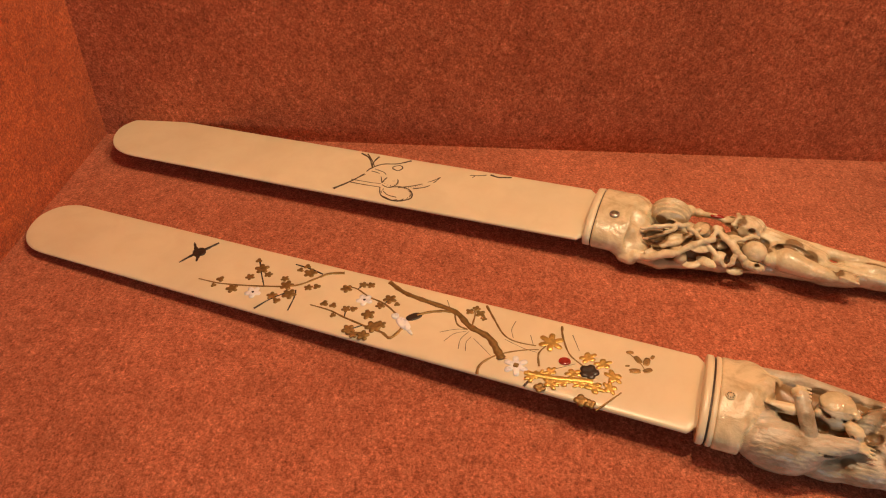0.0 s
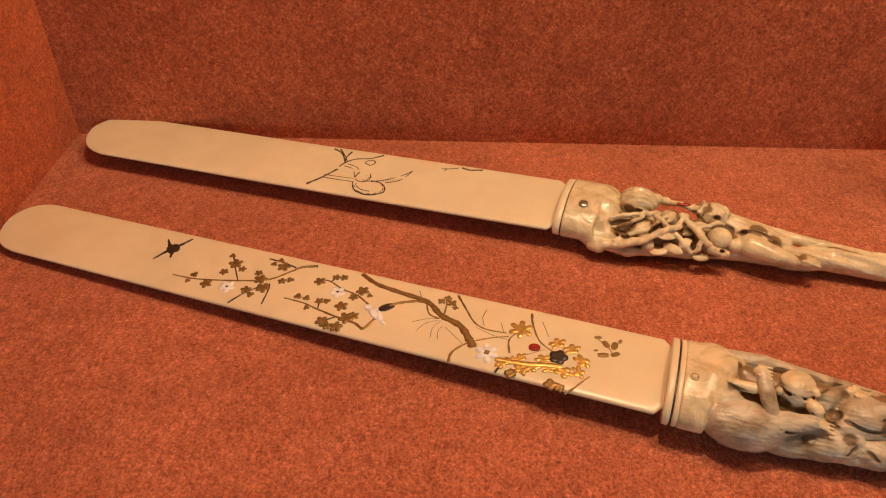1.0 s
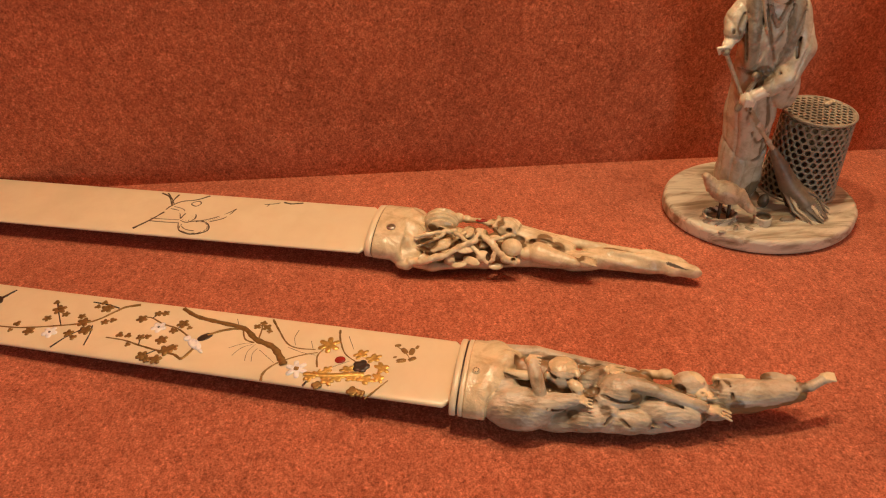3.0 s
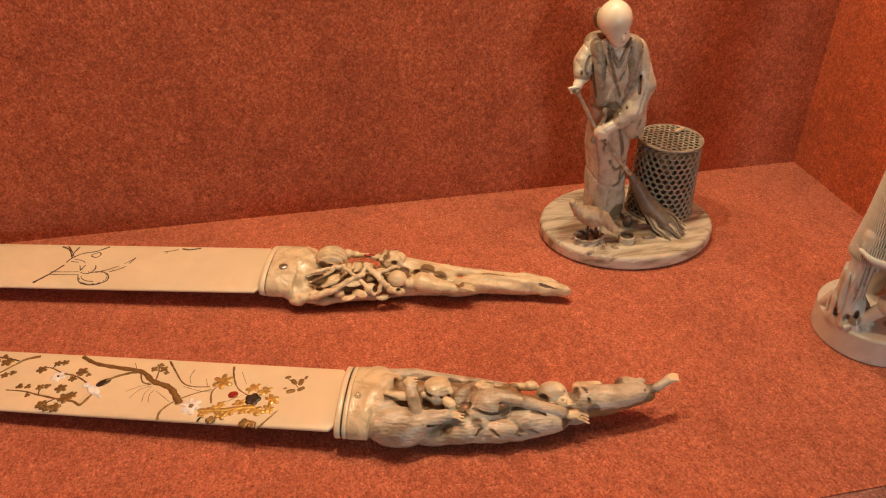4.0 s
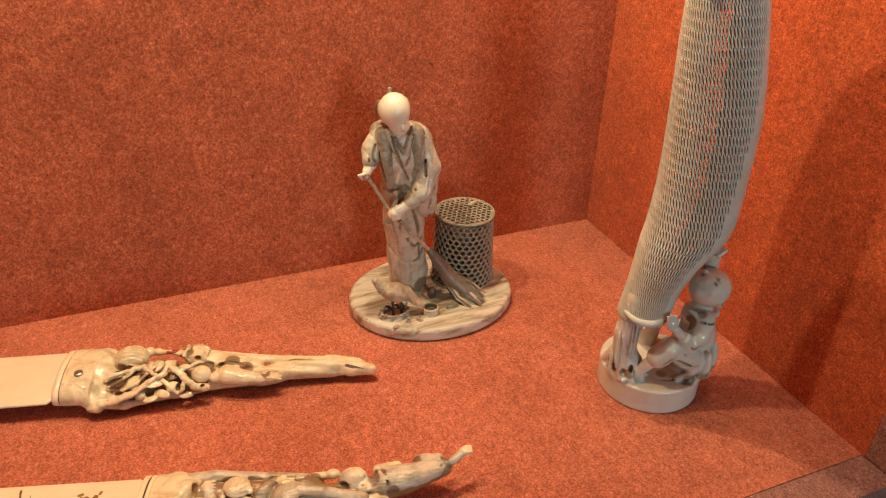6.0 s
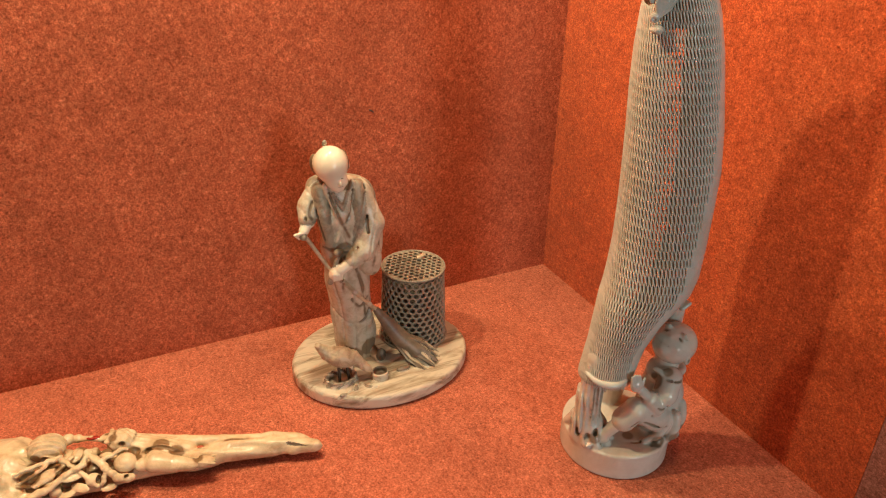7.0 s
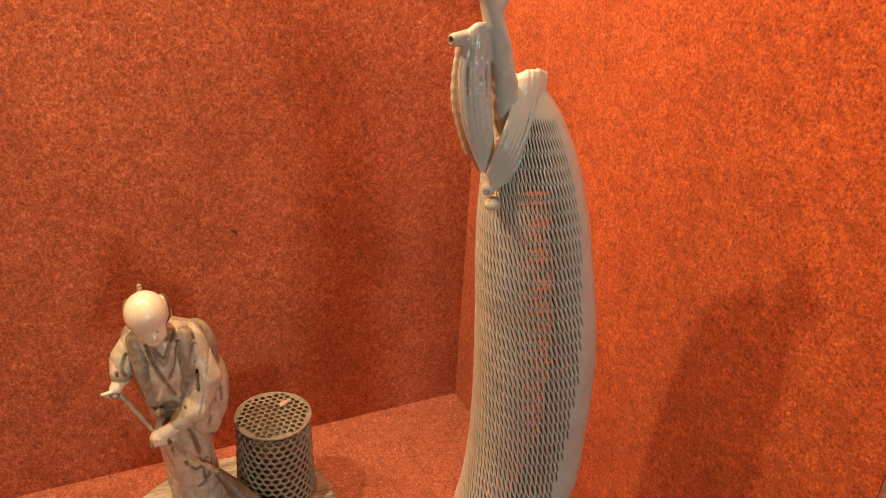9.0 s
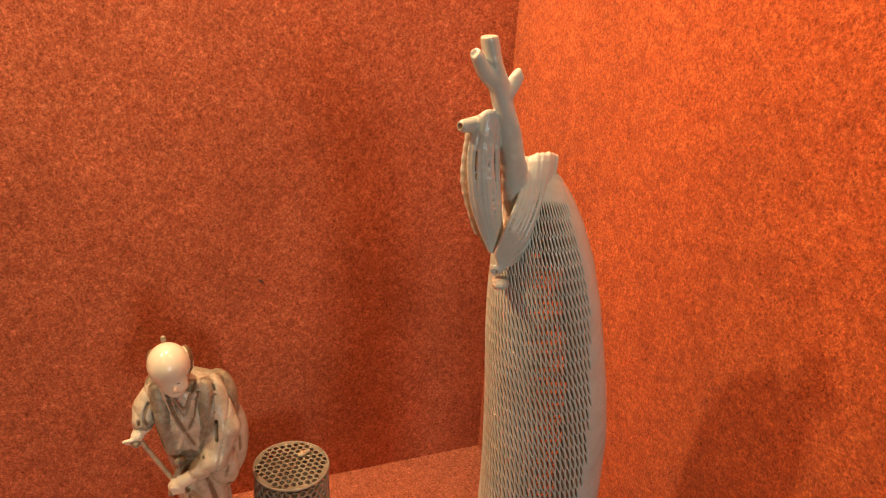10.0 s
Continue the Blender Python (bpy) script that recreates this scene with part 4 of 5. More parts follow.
c.path([(35.8, 0.0, 25.0, 0.7), (38.5, -2.6, 25.4, 0.8), (43.5, -2.6, 25.2, 0.9), (48.4, 0.0, 24.2, 0.9), (49.0, 4.5, 24.0, 0.8)], 0.4, True)
c.ink_shade = False
c.slot = 0
c.ball((35.4, -1.5, 24.5), (1.3, 1.6, 2.0), 0.4)
c.slot = 2
c.path([(52, 0, 16, 4.2), (53, 3, 21, 3.4), (58, 8, 21.4, 2.6)], 0.6)
c.slot = 0
c.ball((61, 7.6, 22.6), (3.2, 2.4, 1.7), 0.4)
for i in range(4):
    c.limb((61.5, 5.4 + 1.4 * i, 24.0), (67.0, 4.2 + 2.0 * i, 22.8), 0.75, 0.65, 0.1)
c.slot = 2
c.ball((66, 0, 17), (10.5, 8.4, 8.8), 1.0, (0, 0, 10))
c.path([(58, 4, 18, 4.5), (74, 3, 20, 4.0)], 1.2)
c.ball((59, -5, 15), (6.5, 5.5, 6.5), 0.6)
c.ball((87, -4, 12), (14.5, 7.4, 8.2), 0.6, (0, 4, 4))
c.ball((54, -12, 10), (11.5, 5.8, 6.8), 0.5, (0, -12, 6))
c.ball((70, -10.5, 10), (10, 5.4, 6.4), 0.5, (0, -10, 6))
c.ball((40, -12.5, 7.5), (12, 6, 6), 1.0)
c.path([(48, -9, 13, 4.5), (62, -9, 14, 4.0)], 1.0)
c.path([(62, -12, 8, 4), (80, -8, 7, 4.4), (98, -2, 8, 4)], 1.2)
c.ripple((44, -22, 0), (104, 9, 28), fur)
c.path([(70, 1, 22.5, 4.0), (80, -0.5, 22.5, 3.1), (90, -1.8, 20, 2.8), (99, -2.6, 17.5, 2.6)], 0.5)
c.slot = 0
c.ball((103, -2.6, 16.5), (4.0, 3.0, 2.2), 0.5)
for i in range(4):
    c.limb((104.5, -4.8 + 1.5 * i, 17.4), (110.4, -6.4 + 2.1 * i, 15.2), 0.8, 0.65, 0.1)
for i in range(3):
    c.limb((78, -11.5 + 1.5 * i, 11.4), (82.4, -11 + 1.6 * i, 9.6), 0.9, 0.7, 0.2)
c.slot = 2
c.ball((94.5, 8, 18.5), (7.2, 6.4, 6.6), 0.5)
c.slot = 0
c.ball((95.5, 8.6, 21.2), (5.4, 4.8, 4.0), 0.6)
c.ball((99, 3, 18.5), (3.6, 3.0, 3.4), 0.5)
c.ink_shade = True
c.path([(93, 2.4, 22.2, 0.5), (96, 1.4, 22.4, 0.5), (99, 2.0, 21.8, 0.5)], 0.3, True)
c.ink_shade = False
c.slot = 0
c.ball((85, 12, 19.5), (3.4, 2.8, 2.6), 0.4)
c.path([(76, 13, 17, 2.0), (85, 12, 18.5, 2.2)], 0.6)
c.slot = 2
c.path([(101, 5, 17, 5.2), (110, 5, 17, 4.8)], 0.6)
c.path([(110, 6.5, 17.5, 7.0), (122, 8.5, 18.2, 6.6), (134, 11.5, 19.5, 5.2)], 0.7)
c.ripple((98, -6, 4), (142, 22, 30), fur)
c.slot = 0
for i in range(3):
    c.limb((101, -0.5 + 1.4 * i, 21.4), (104.6, 0.2 + 1.5 * i, 21.2), 0.7, 0.6, 0.2)
c.path([(107, 13, 19, 3.0), (116, 15, 19, 2.4)], 0.5)
c.slot = 2
c.ball((130, 16.0, 20.5), (6.2, 3.6, 3.6), 0.5)
c.ball((136, 17, 21.0), (2.6, 2.2, 2.4), 0.4)
c.path([(137, 12, 20.5, 3.2), (143, 13.0, 22.5, 2.2), (148.5, 16.2, 25, 2.0)], 0.5)
c.slot = 0
c.ball((149.4, 16.8, 25.4), (2.9, 2.7, 2.1), 0.4)
for i in range(4):
    c.limb((150.0, 15.0 + 1.2 * i, 26.6), (152.4, 14.9 + 1.3 * i, 26.4), 0.85, 0.75, 0.1)
c.slot = 2
c.ball((104, 2, 10), (8, 5, 5), 0.8)
c.floor(0.2)
# gaps between limbs: brown staining and the shade there, put into colour
c.ink_shade = True
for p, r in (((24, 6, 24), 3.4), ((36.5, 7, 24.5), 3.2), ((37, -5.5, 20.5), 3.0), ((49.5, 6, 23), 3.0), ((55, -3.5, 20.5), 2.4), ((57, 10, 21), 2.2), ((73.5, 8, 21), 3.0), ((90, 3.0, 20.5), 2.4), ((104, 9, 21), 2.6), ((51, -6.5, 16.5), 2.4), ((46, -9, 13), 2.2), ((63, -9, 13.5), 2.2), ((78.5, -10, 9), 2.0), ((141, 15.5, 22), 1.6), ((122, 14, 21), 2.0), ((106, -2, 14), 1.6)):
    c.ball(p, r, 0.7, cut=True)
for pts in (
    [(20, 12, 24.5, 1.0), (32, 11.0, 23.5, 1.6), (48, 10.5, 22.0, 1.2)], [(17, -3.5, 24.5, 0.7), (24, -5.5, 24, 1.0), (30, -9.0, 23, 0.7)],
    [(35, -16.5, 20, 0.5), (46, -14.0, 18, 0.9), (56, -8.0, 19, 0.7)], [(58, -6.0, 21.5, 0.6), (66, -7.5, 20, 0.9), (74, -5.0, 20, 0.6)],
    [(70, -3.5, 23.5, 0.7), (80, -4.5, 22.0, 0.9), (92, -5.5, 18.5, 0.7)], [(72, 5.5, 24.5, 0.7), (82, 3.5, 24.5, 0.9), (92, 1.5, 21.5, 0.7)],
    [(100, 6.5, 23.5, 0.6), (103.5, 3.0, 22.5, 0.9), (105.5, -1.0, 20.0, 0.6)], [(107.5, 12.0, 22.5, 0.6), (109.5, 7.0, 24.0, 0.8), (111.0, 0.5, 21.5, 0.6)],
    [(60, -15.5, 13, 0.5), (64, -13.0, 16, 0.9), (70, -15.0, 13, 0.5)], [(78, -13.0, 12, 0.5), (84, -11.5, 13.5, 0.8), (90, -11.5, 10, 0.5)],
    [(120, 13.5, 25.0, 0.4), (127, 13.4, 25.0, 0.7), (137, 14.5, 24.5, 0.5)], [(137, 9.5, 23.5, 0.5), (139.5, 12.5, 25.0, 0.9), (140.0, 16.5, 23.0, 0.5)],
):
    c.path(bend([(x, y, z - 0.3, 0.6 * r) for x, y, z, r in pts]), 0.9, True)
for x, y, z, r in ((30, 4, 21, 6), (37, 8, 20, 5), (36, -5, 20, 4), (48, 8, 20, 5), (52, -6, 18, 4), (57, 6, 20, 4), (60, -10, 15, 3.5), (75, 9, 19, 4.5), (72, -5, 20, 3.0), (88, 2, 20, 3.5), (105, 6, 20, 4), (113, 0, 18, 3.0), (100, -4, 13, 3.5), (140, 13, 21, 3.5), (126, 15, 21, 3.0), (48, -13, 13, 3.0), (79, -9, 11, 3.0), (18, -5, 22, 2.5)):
    c.wash_shade((x, y, z), r)
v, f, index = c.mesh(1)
linked("handle", inch(v), f, [CARVED, CARVED, FUR], inlaid_turner, "carved stained ivory handle of entwined furry animals", index, c.stain_shade)

# ---- the sweeper figurine with hen and basket ----
OX, OY = 291.0, 355.0
c = Clay((226, 300, -1), (356, 406, 162), 0.5)
c.slot = 4
c.puck((OX, OY, 4.7), 57, 46, 4.7, 2.5)
c.ripple((226, 300, 7), (356, 406, 12), lambda x, y, z: 0.35 * np.maximum(0, np.sin(0.55 * (y - 0.45 * x))) ** 6)
c.floor(0.0)
c.slot = 1
c.path([(276, 361, 12, 12), (274.5, 360, 40, 12.4), (272, 358, 66, 12.8), (268, 356, 90, 11.4), (267, 355, 112, 12.4), (267, 354, 124, 9.5)], 3)
c.ball((277, 362, 24), (13.5, 11.5, 16), 3)
c.limb((256.5, 356, 127.5), (278, 351, 126.5), 6.0, 6.0, 3)
c.slot = 2
c.ball((278.5, 360, 107), (13, 10, 22), 3, (-4, 12, 0))
c.slot = 1
c.ball((284, 362, 86), (12, 9.5, 25), 3, (0, 6, 0))


def folds(x, y, z):
    a = np.arctan2(y - 359, x - 273)
    ridge = (1 - np.abs(np.sin(4.5 * a + 0.03 * z + 0.4 * np.sin(0.09 * z)))) ** 4
    swag = (1 - np.abs(np.sin(0.14 * z + 0.9 * np.cos(a + 1.2)))) ** 5
    return (0.4 * np.sin(5 * a + 0.05 * z) + 0.9 * ridge) * np.clip((96 - z) / 20, 0, 1) + 1.0 * swag * np.exp(-((z - 46) / 15) ** 2)


c.ripple((250, 340, 10), (300, 378, 96), folds)
c.ripple((246, 338, 92), (300, 378, 132), lambda x, y, z: 1.0 * (1 - np.abs(np.sin(0.3 * x + 0.08 * z))) ** 5 * np.clip((z - 92) / 6, 0, 1))
c.slot = 2
for pts in ([(255.0, 350.6, 130, 3.4), (256.5, 347.4, 115, 3.8), (259, 347.4, 98, 3.2)], [(276, 348, 130, 3.6), (276, 345.8, 115, 4.0), (273, 346.6, 98, 3.2)]):
    c.path(bend(pts), 1.2)
c.path(bend([(255.5, 357.5, 129, 5.4), (266, 359.5, 127, 7.0), (279, 356, 126, 5.6)]), 1.5)
c.ball((280, 364.5, 108), (11, 8, 19), 1.5, (-4, 12, 0))
c.slot = 1
for pts in ([(257.5, 347, 133, 1.6), (262, 343.6, 118, 1.7), (270, 344.2, 100, 1.5)], [(273, 346.5, 133, 1.6), (269, 343.4, 118, 1.7), (262, 344.4, 100, 1.5)]):
    c.path(pts, 0.5)
c.slot = 2
c.path([(261, 344.8, 128, 1.1), (266, 343.4, 119, 1.0), (270, 345, 128, 1.1)], 0.5)
c.slot = 0
c.limb((265, 351, 128), (262.5, 346.5, 140), 5, 4.5)
c.ball((261, 345.5, 145.6), (9.2, 9.8, 10.0), 1)
c.ball((262.8, 341.4, 137.0), (6.0, 4.8, 4.6), 2.5)
c.ball((262.8, 340.4, 133.8), (3.4, 2.8, 2.4), 1.2)
c.ball((263.0, 336.2, 137.6), (0.9, 1.2, 1.5), 0.9)
c.slot = 3
c.ball((268.9, 349.6, 144.4), (3.2, 6.2, 7.0), 0.4)
c.ball((254.4, 352.2, 144.4), (2.6, 5.0, 5.6), 0.6)
c.ball((261, 353.4, 143), (7.6, 4.0, 7.4), 0.6)
for x in (258.2, 265.6):
    c.limb((x - 1.4, 337.0, 139.4), (x + 1.2, 336.8, 139.6), 0.4, 0.4, 0.3, True)
c.limb((260.8, 337.0, 134.9), (264.4, 337.0, 135.0), 0.35, 0.35, 0.3, True)
c.slot = 0
c.ball((270.8, 347, 143), (1.2, 2.0, 2.4), 0.4)
c.slot = 2
c.limb((260, 352, 154.6), (260, 350.6, 156.4), 1.3, 1.3, 0.5)
c.slot = 1
c.path([(254.4, 356, 126, 5.8), (249.5, 354, 119, 6.0), (247.6, 350.6, 114.5, 5.0)], 1.2)
c.ripple((242, 344, 110), (258, 362, 130), lambda x, y, z: 0.5 * (1 - np.abs(np.sin(0.2 * z + 0.3 * x))) ** 5)
c.slot = 2
c.ball((247.6, 350, 113), (5.0, 4.6, 1.4), 0.3, (20, 0, 0))
c.slot = 0
c.ball((247.2, 349.6, 111.6), (4.4, 4.0, 2.2), 0.4, (20, 0, 0))
c.limb((246.4, 349, 110.6), (244.4, 347.4, 108.2), 3.0, 2.9, 0.5)
for i in range(4):
    c.limb((243.4, 345.6 + 1.3 * i, 108 - 0.6 * i), (238.4 + i, 345.0 + i, 107.8 - 1.4 * i), 1.0, 0.8, 0.3)
c.slot = 2
c.ball((243.6, 346.0, 105.4), 2.2, 0.3)
c.slot = 1
c.path([(280, 350.5, 123, 6.0), (284, 346, 106, 6.8), (277, 342, 92, 6.4), (270, 341.4, 87, 5.0)], 2.0)
c.ball((281.5, 346.4, 85), (7.6, 5.0, 13.5), 2.0, (0, -10, 0))
c.ripple((262, 334, 74), (294, 354, 126), lambda x, y, z: 0.8 * (1 - np.abs(np.sin(0.36 * x - 0.10 * z))) ** 5)
c.slot = 0
c.path([(270, 341, 87, 3.2), (262, 341, 82.5, 3.2)], 0.4)
c.ball((259.2, 341.6, 80.4), (4.0, 3.6, 3.4), 0.5)
for i in range(4):
    c.limb((257 + 1.6 * i, 338.6, 82 - 0.5 * i), (257.6 + 1.5 * i, 339.4, 77.6), 0.9, 0.8, 0.2)
c.slot = 2
c.ball((268, 355, 93), (12.0, 12.4, 3.0), 0.6)
c.ball((262, 342.7, 93), (3.0, 2.0, 2.4), 0.5)
c.path([(262, 342.4, 92, 1.3), (259, 343, 83, 1.4), (256.8, 344.6, 74, 1.9)], 0.5)
c.slot = 0
c.path([(285, 352, 12, 3.4), (286, 345.5, 11, 2.4)], 0.6)
c.path([(268, 350, 12, 3.2), (266, 344, 11, 2.2)], 0.6)
c.slot = 5
c.path([(244.5, 350, 105.5, 1.2), (258.5, 345.5, 79.5, 1.2), (288, 346, 43, 1.35)], 0.3)
c.slot = 1
for t in (0.2, 0.45, 0.75):
    c.ball((258.5 + 29.5 * t, 345.6, 79.5 - 36.5 * t), 1.8, 0.2)
c.slot = 6
c.path([(285.5, 346, 46, 2.4), (292, 344.5, 36, 4.2), (298, 341.5, 26, 5.6), (307, 336.5, 17, 5.6), (312, 332.5, 13, 4.0)], 0.8)
for d in (0.1, 0.55, 0.95):
    c.ball((286 + 11 * d, 346 - 4 * d, 45 - 17 * d), (3.4 + 1.6 * d, 3.2 + 1.4 * d, 1.3 + 0.5 * d), 0.2, (0, 38, 0))
random.seed(8)
for i in range(110):
    c.slot = (6, 7, 6, 5)[i % 4]
    a, b = random.uniform(-1, 1), random.uniform(-1, 1)
    c.path([(297 + 2.6 * a, 342 + 2.6 * b, 26 + 2.4 * a, 0.8), (306 + 5.6 * a + random.uniform(-1, 1), 336.5 + 4.4 * b, 17.5 + 4.8 * a, 0.7), (314 + 6 * a + random.uniform(-2, 2), 330 + 5.5 * b + 3 * a, 11.0 + 3.0 * a + 0.5 * b, 0.5)], 0.25)
c.slot = 5
c.ball((258, 336, 26.5), (10.0, 6.2, 6.6), 0.8, (0, 18, -12))
c.path([(265, 334, 25.5, 4.4), (269.5, 331.6, 20.5, 2.9), (272, 330.4, 18.2, 2.4), (275, 329.4, 15.6, 0.9)], 0.8)
c.path([(250, 337.6, 30.5, 4.2), (245.5, 338.4, 36.5, 2.2)], 0.8)
c.ripple((240, 326, 18), (270, 344, 42), lambda x, y, z: 0.22 * np.sin(1.9 * (x + 0.6 * z)) * np.sin(1.9 * (y + 0.4 * z)))
c.ball((258, 331.0, 26.2), (7.2, 1.5, 4.0), 0.4, (0, 20, -10))
c.slot = 6
c.path([(256, 335, 22, 1.0), (256, 334, 10, 1.0)], 0.3)
c.path([(261, 335, 22, 1.0), (262, 334, 10, 1.0)], 0.3)
for i in range(16):
    a = i * 0.393
    c.slot = 7 if i % 2 else 4
    c.limb((257 + 10 * math.cos(a), 335 + 7 * math.sin(a), 9.6), (257 + 9.5 * math.cos(a + 1.1), 335 + 7 * math.sin(a + 1.1), 13.2), 1.0, 0.9, 0.3)
c.slot = 1
c.puck((280, 329, 11.4), 5.2, 5.0, 3.0, 0.8, 0.3)
c.slot = 6
c.puck((280, 329, 14.0), 4.1, 3.9, 3.0, 0.5, 0.3, True)
c.ball((287, 344, 14), (3.0, 2.8, 4.6), 0.4)
c.ball((296, 330, 10), (4.6, 2.4, 1.6), 0.4)
for i in range(9):
    c.slot = 4 if i % 3 else 7
    c.ball((254 + (5.3 * i) % 23, 322 + (i * 2.7) % 7, 9.6), (2.6, 1.4, 0.8), 0.3, (0, 0, 40 * i))
# fold lines with pigment and crease shade put into their colour
c.ink_shade = True
for pts in (
    [(258.5, 346.0, 131, 0.5), (262.5, 342.4, 117, 0.6), (269, 342.6, 101, 0.5)], [(272.5, 345.5, 131, 0.5), (270.5, 342.6, 118, 0.5), (266.0, 342.0, 110, 0.4)],
    [(279.5, 347.0, 130, 0.5), (280.5, 344.0, 115, 0.7), (277.5, 344.0, 99, 0.6)], [(253.5, 350.5, 128, 0.4), (253.0, 347.0, 116, 0.6), (255.5, 345.5, 101, 0.5)],
    [(264, 345.5, 88, 0.7), (264.5, 345.4, 66, 0.9), (267, 346.5, 40, 0.6)], [(272, 346.0, 84, 0.6), (277, 345.5, 64, 0.9), (279, 348.0, 44, 0.6)],
    [(268, 346.0, 46, 0.6), (274, 346.8, 39, 0.9), (281, 349.0, 44, 0.7), (284, 351.0, 54, 0.5)], [(286, 352.0, 78, 0.6), (288, 354.0, 60, 0.9), (286, 353.0, 40, 0.6)],
    [(270, 346.6, 58, 0.5), (275, 346.5, 51, 0.8), (281, 348.5, 56, 0.5)], [(272, 339.5, 96, 0.4), (276, 338.5, 92, 0.7), (283, 340.5, 92, 0.5)],
    [(270.5, 339.0, 82, 0.6), (276, 340.0, 73.5, 0.9), (286, 342.0, 70.5, 0.6)], [(289, 349.5, 116, 0.5), (292, 350.0, 100, 0.8), (290, 349.0, 80, 0.6)],
    [(247, 345.5, 124, 0.4), (245.5, 346.0, 119, 0.7), (246, 347.0, 114, 0.4)],
):
    c.path(bend(pts), 0.7, True)
for pts in (
    [(287, 345.0, 108, 0.6), (282, 340.0, 96, 1.0), (275, 337.0, 88, 0.6)],
    [(284, 341.0, 100, 0.5), (284, 341.0, 88, 1.0), (281, 341.4, 76, 0.6)],
    [(281, 345.6, 120, 0.6), (279, 341.0, 108, 0.9), (280, 339.0, 98, 0.6)],
    [(286, 353.0, 122, 0.6), (291, 354.0, 104, 1.0), (291, 354.0, 84, 0.6)],
    [(251, 350.0, 124, 0.5), (248, 346.6, 118, 0.8), (250, 346.0, 113, 0.5)],
):
    c.path(bend([(x, y, z, 0.72 * r) for x, y, z, r in pts]), 0.8, True)
c.ink_shade, c.slot = False, 5
c.ball((325, 370, 62.0), (3.2, 1.8, 1.5), 0.4, (0, 0, 25))
c.ball((328.4, 371.2, 62.2), (1.5, 1.4, 1.3), 0.4)
# painted shade at hem, sash, neck, and under hen and broom
for x, y, z, r in ((270, 352, 14, 7), (282, 350, 18, 6), (266, 343, 93, 5), (262, 350, 133, 4), (270, 347, 132, 3.5), (258, 337, 16, 7), (300, 345, 13, 6), (289, 344, 12, 5), (284, 342, 72, 3), (252, 352, 110, 3.5)):
    c.wash_shade((x, y, z), r)
v, f, index = c.mesh(1)
stain_shade = c.stain_shade
chunks = [([(p[0] - OX, p[1] - OY, p[2]) for p in v], f, index)]
BX, BY = 318.0 - OX, 364.5 - OY


def basket_skin(u, v, d):
    r = 21.6 - 1.8 * (v / 50.0) - d
    a = 2 * math.pi * u / 28
    return (BX + r * math.cos(a), BY + r * math.sin(a), 9.0 + v)


def lid_skin(u, v, d):
    r = math.hypot(u, v)
    s = min(1.0, 19.7 / max(r, 1e-6))
    return (BX + u * s, BY + v * s, 60.4 + 0.5 * (1 - (min(r, 19.8) / 19.8) ** 2) - d)


side = [(i + 0.5 * (j % 2), 2.0 + 3.48 * j) for j in range(14) for i in range(28)]
well, n = [], 36
for z, r in ((9.0, 18.4), (30.0, 17.8), (56.0, 16.8), (56.5, 0.1)):
    well += [(BX + r * math.cos(2 * math.pi * i / n), BY + r * math.sin(2 * math.pi * i / n), z) for i in range(n)]
chunks.append((well, [(k * n + i, k * n + (i + 1) % n, (k + 1) * n + (i + 1) % n, (k + 1) * n + i) for k in range(3) for i in range(n)], 6))
v, f = lattice(basket_skin, side, lambda u, v: True, 0.27, 1.0, 4.64, 1.3)
chunks.append((v, f, 7))
lid = [((i + 0.5 * (j % 2)) * 3.7, j * 3.2) for j in range(-7, 8) for i in range(-7, 8)]
lid = [(u, v) for u, v in lid if math.hypot(u, v) < 20.4]
v, f = lattice(lid_skin, lid, lambda u, v: math.hypot(u, v) < 18.8, 0.26, 3.7, 4.27, 0.9)
chunks.append((v, f, 7))
for z, r, w in ((60.0, 19.8, 0.8), (10.0, 21.6, 0.9)):
    ring, n, k = [], 60, 8
    for i in range(n):
        a = 2 * math.pi * i / n
        for j in range(k):
            b = 2 * math.pi * j / k
            ring.append((BX + (r + w * math.cos(b)) * math.cos(a), BY + (r + w * math.cos(b)) * math.sin(a), z + w * math.sin(b)))
    chunks.append((ring, [(i * k + j, ((i + 1) % n) * k + j, ((i + 1) % n) * k + (j + 1) % k, i * k + (j + 1) % k) for i in range(n) for j in range(k)], 7))
v, f, index = joined(chunks)
sweeper = linked("carved_figurine", inch(v), f, [SKIN, ROBE, VEST, SEPIA, PLANK, TAN, UMBER, BASKET], index=index, stain_shade=np.concatenate([stain_shade, np.zeros(len(v) - len(stain_shade))]))
sweeper.location = (OX * 0.001, OY * 0.001, 0)
tagged(sweeper, "aged ivory figurine of a bald sweeper with broom, hen and basket", "figurine", "carved ivory figurines in the case")

# ---- the tall tusk carving: a net over a tree trunk, a small sitting figure ----
TX, TY = 384.5, 231.5
c = Clay((334, 190, -1), (424, 272, 118), 0.45)
c.puck((382, 231, 8.0), 29.5, 29.5, 8.0, 1.2)
c.floor(0.0)
# root and trunk under the net
c.path([(361, 227, 68, 7), (358.5, 228, 44, 6.4), (358.5, 229, 28, 7.0), (359.5, 230, 18, 8)], 2)
c.ripple((340, 210, 20), (376, 246, 66), lambda x, y, z: 0.55 * np.sin(1.5 * (x - y) + 0.12 * z) + 0.35 * np.sin(2.1 * x + 0.9 * y))
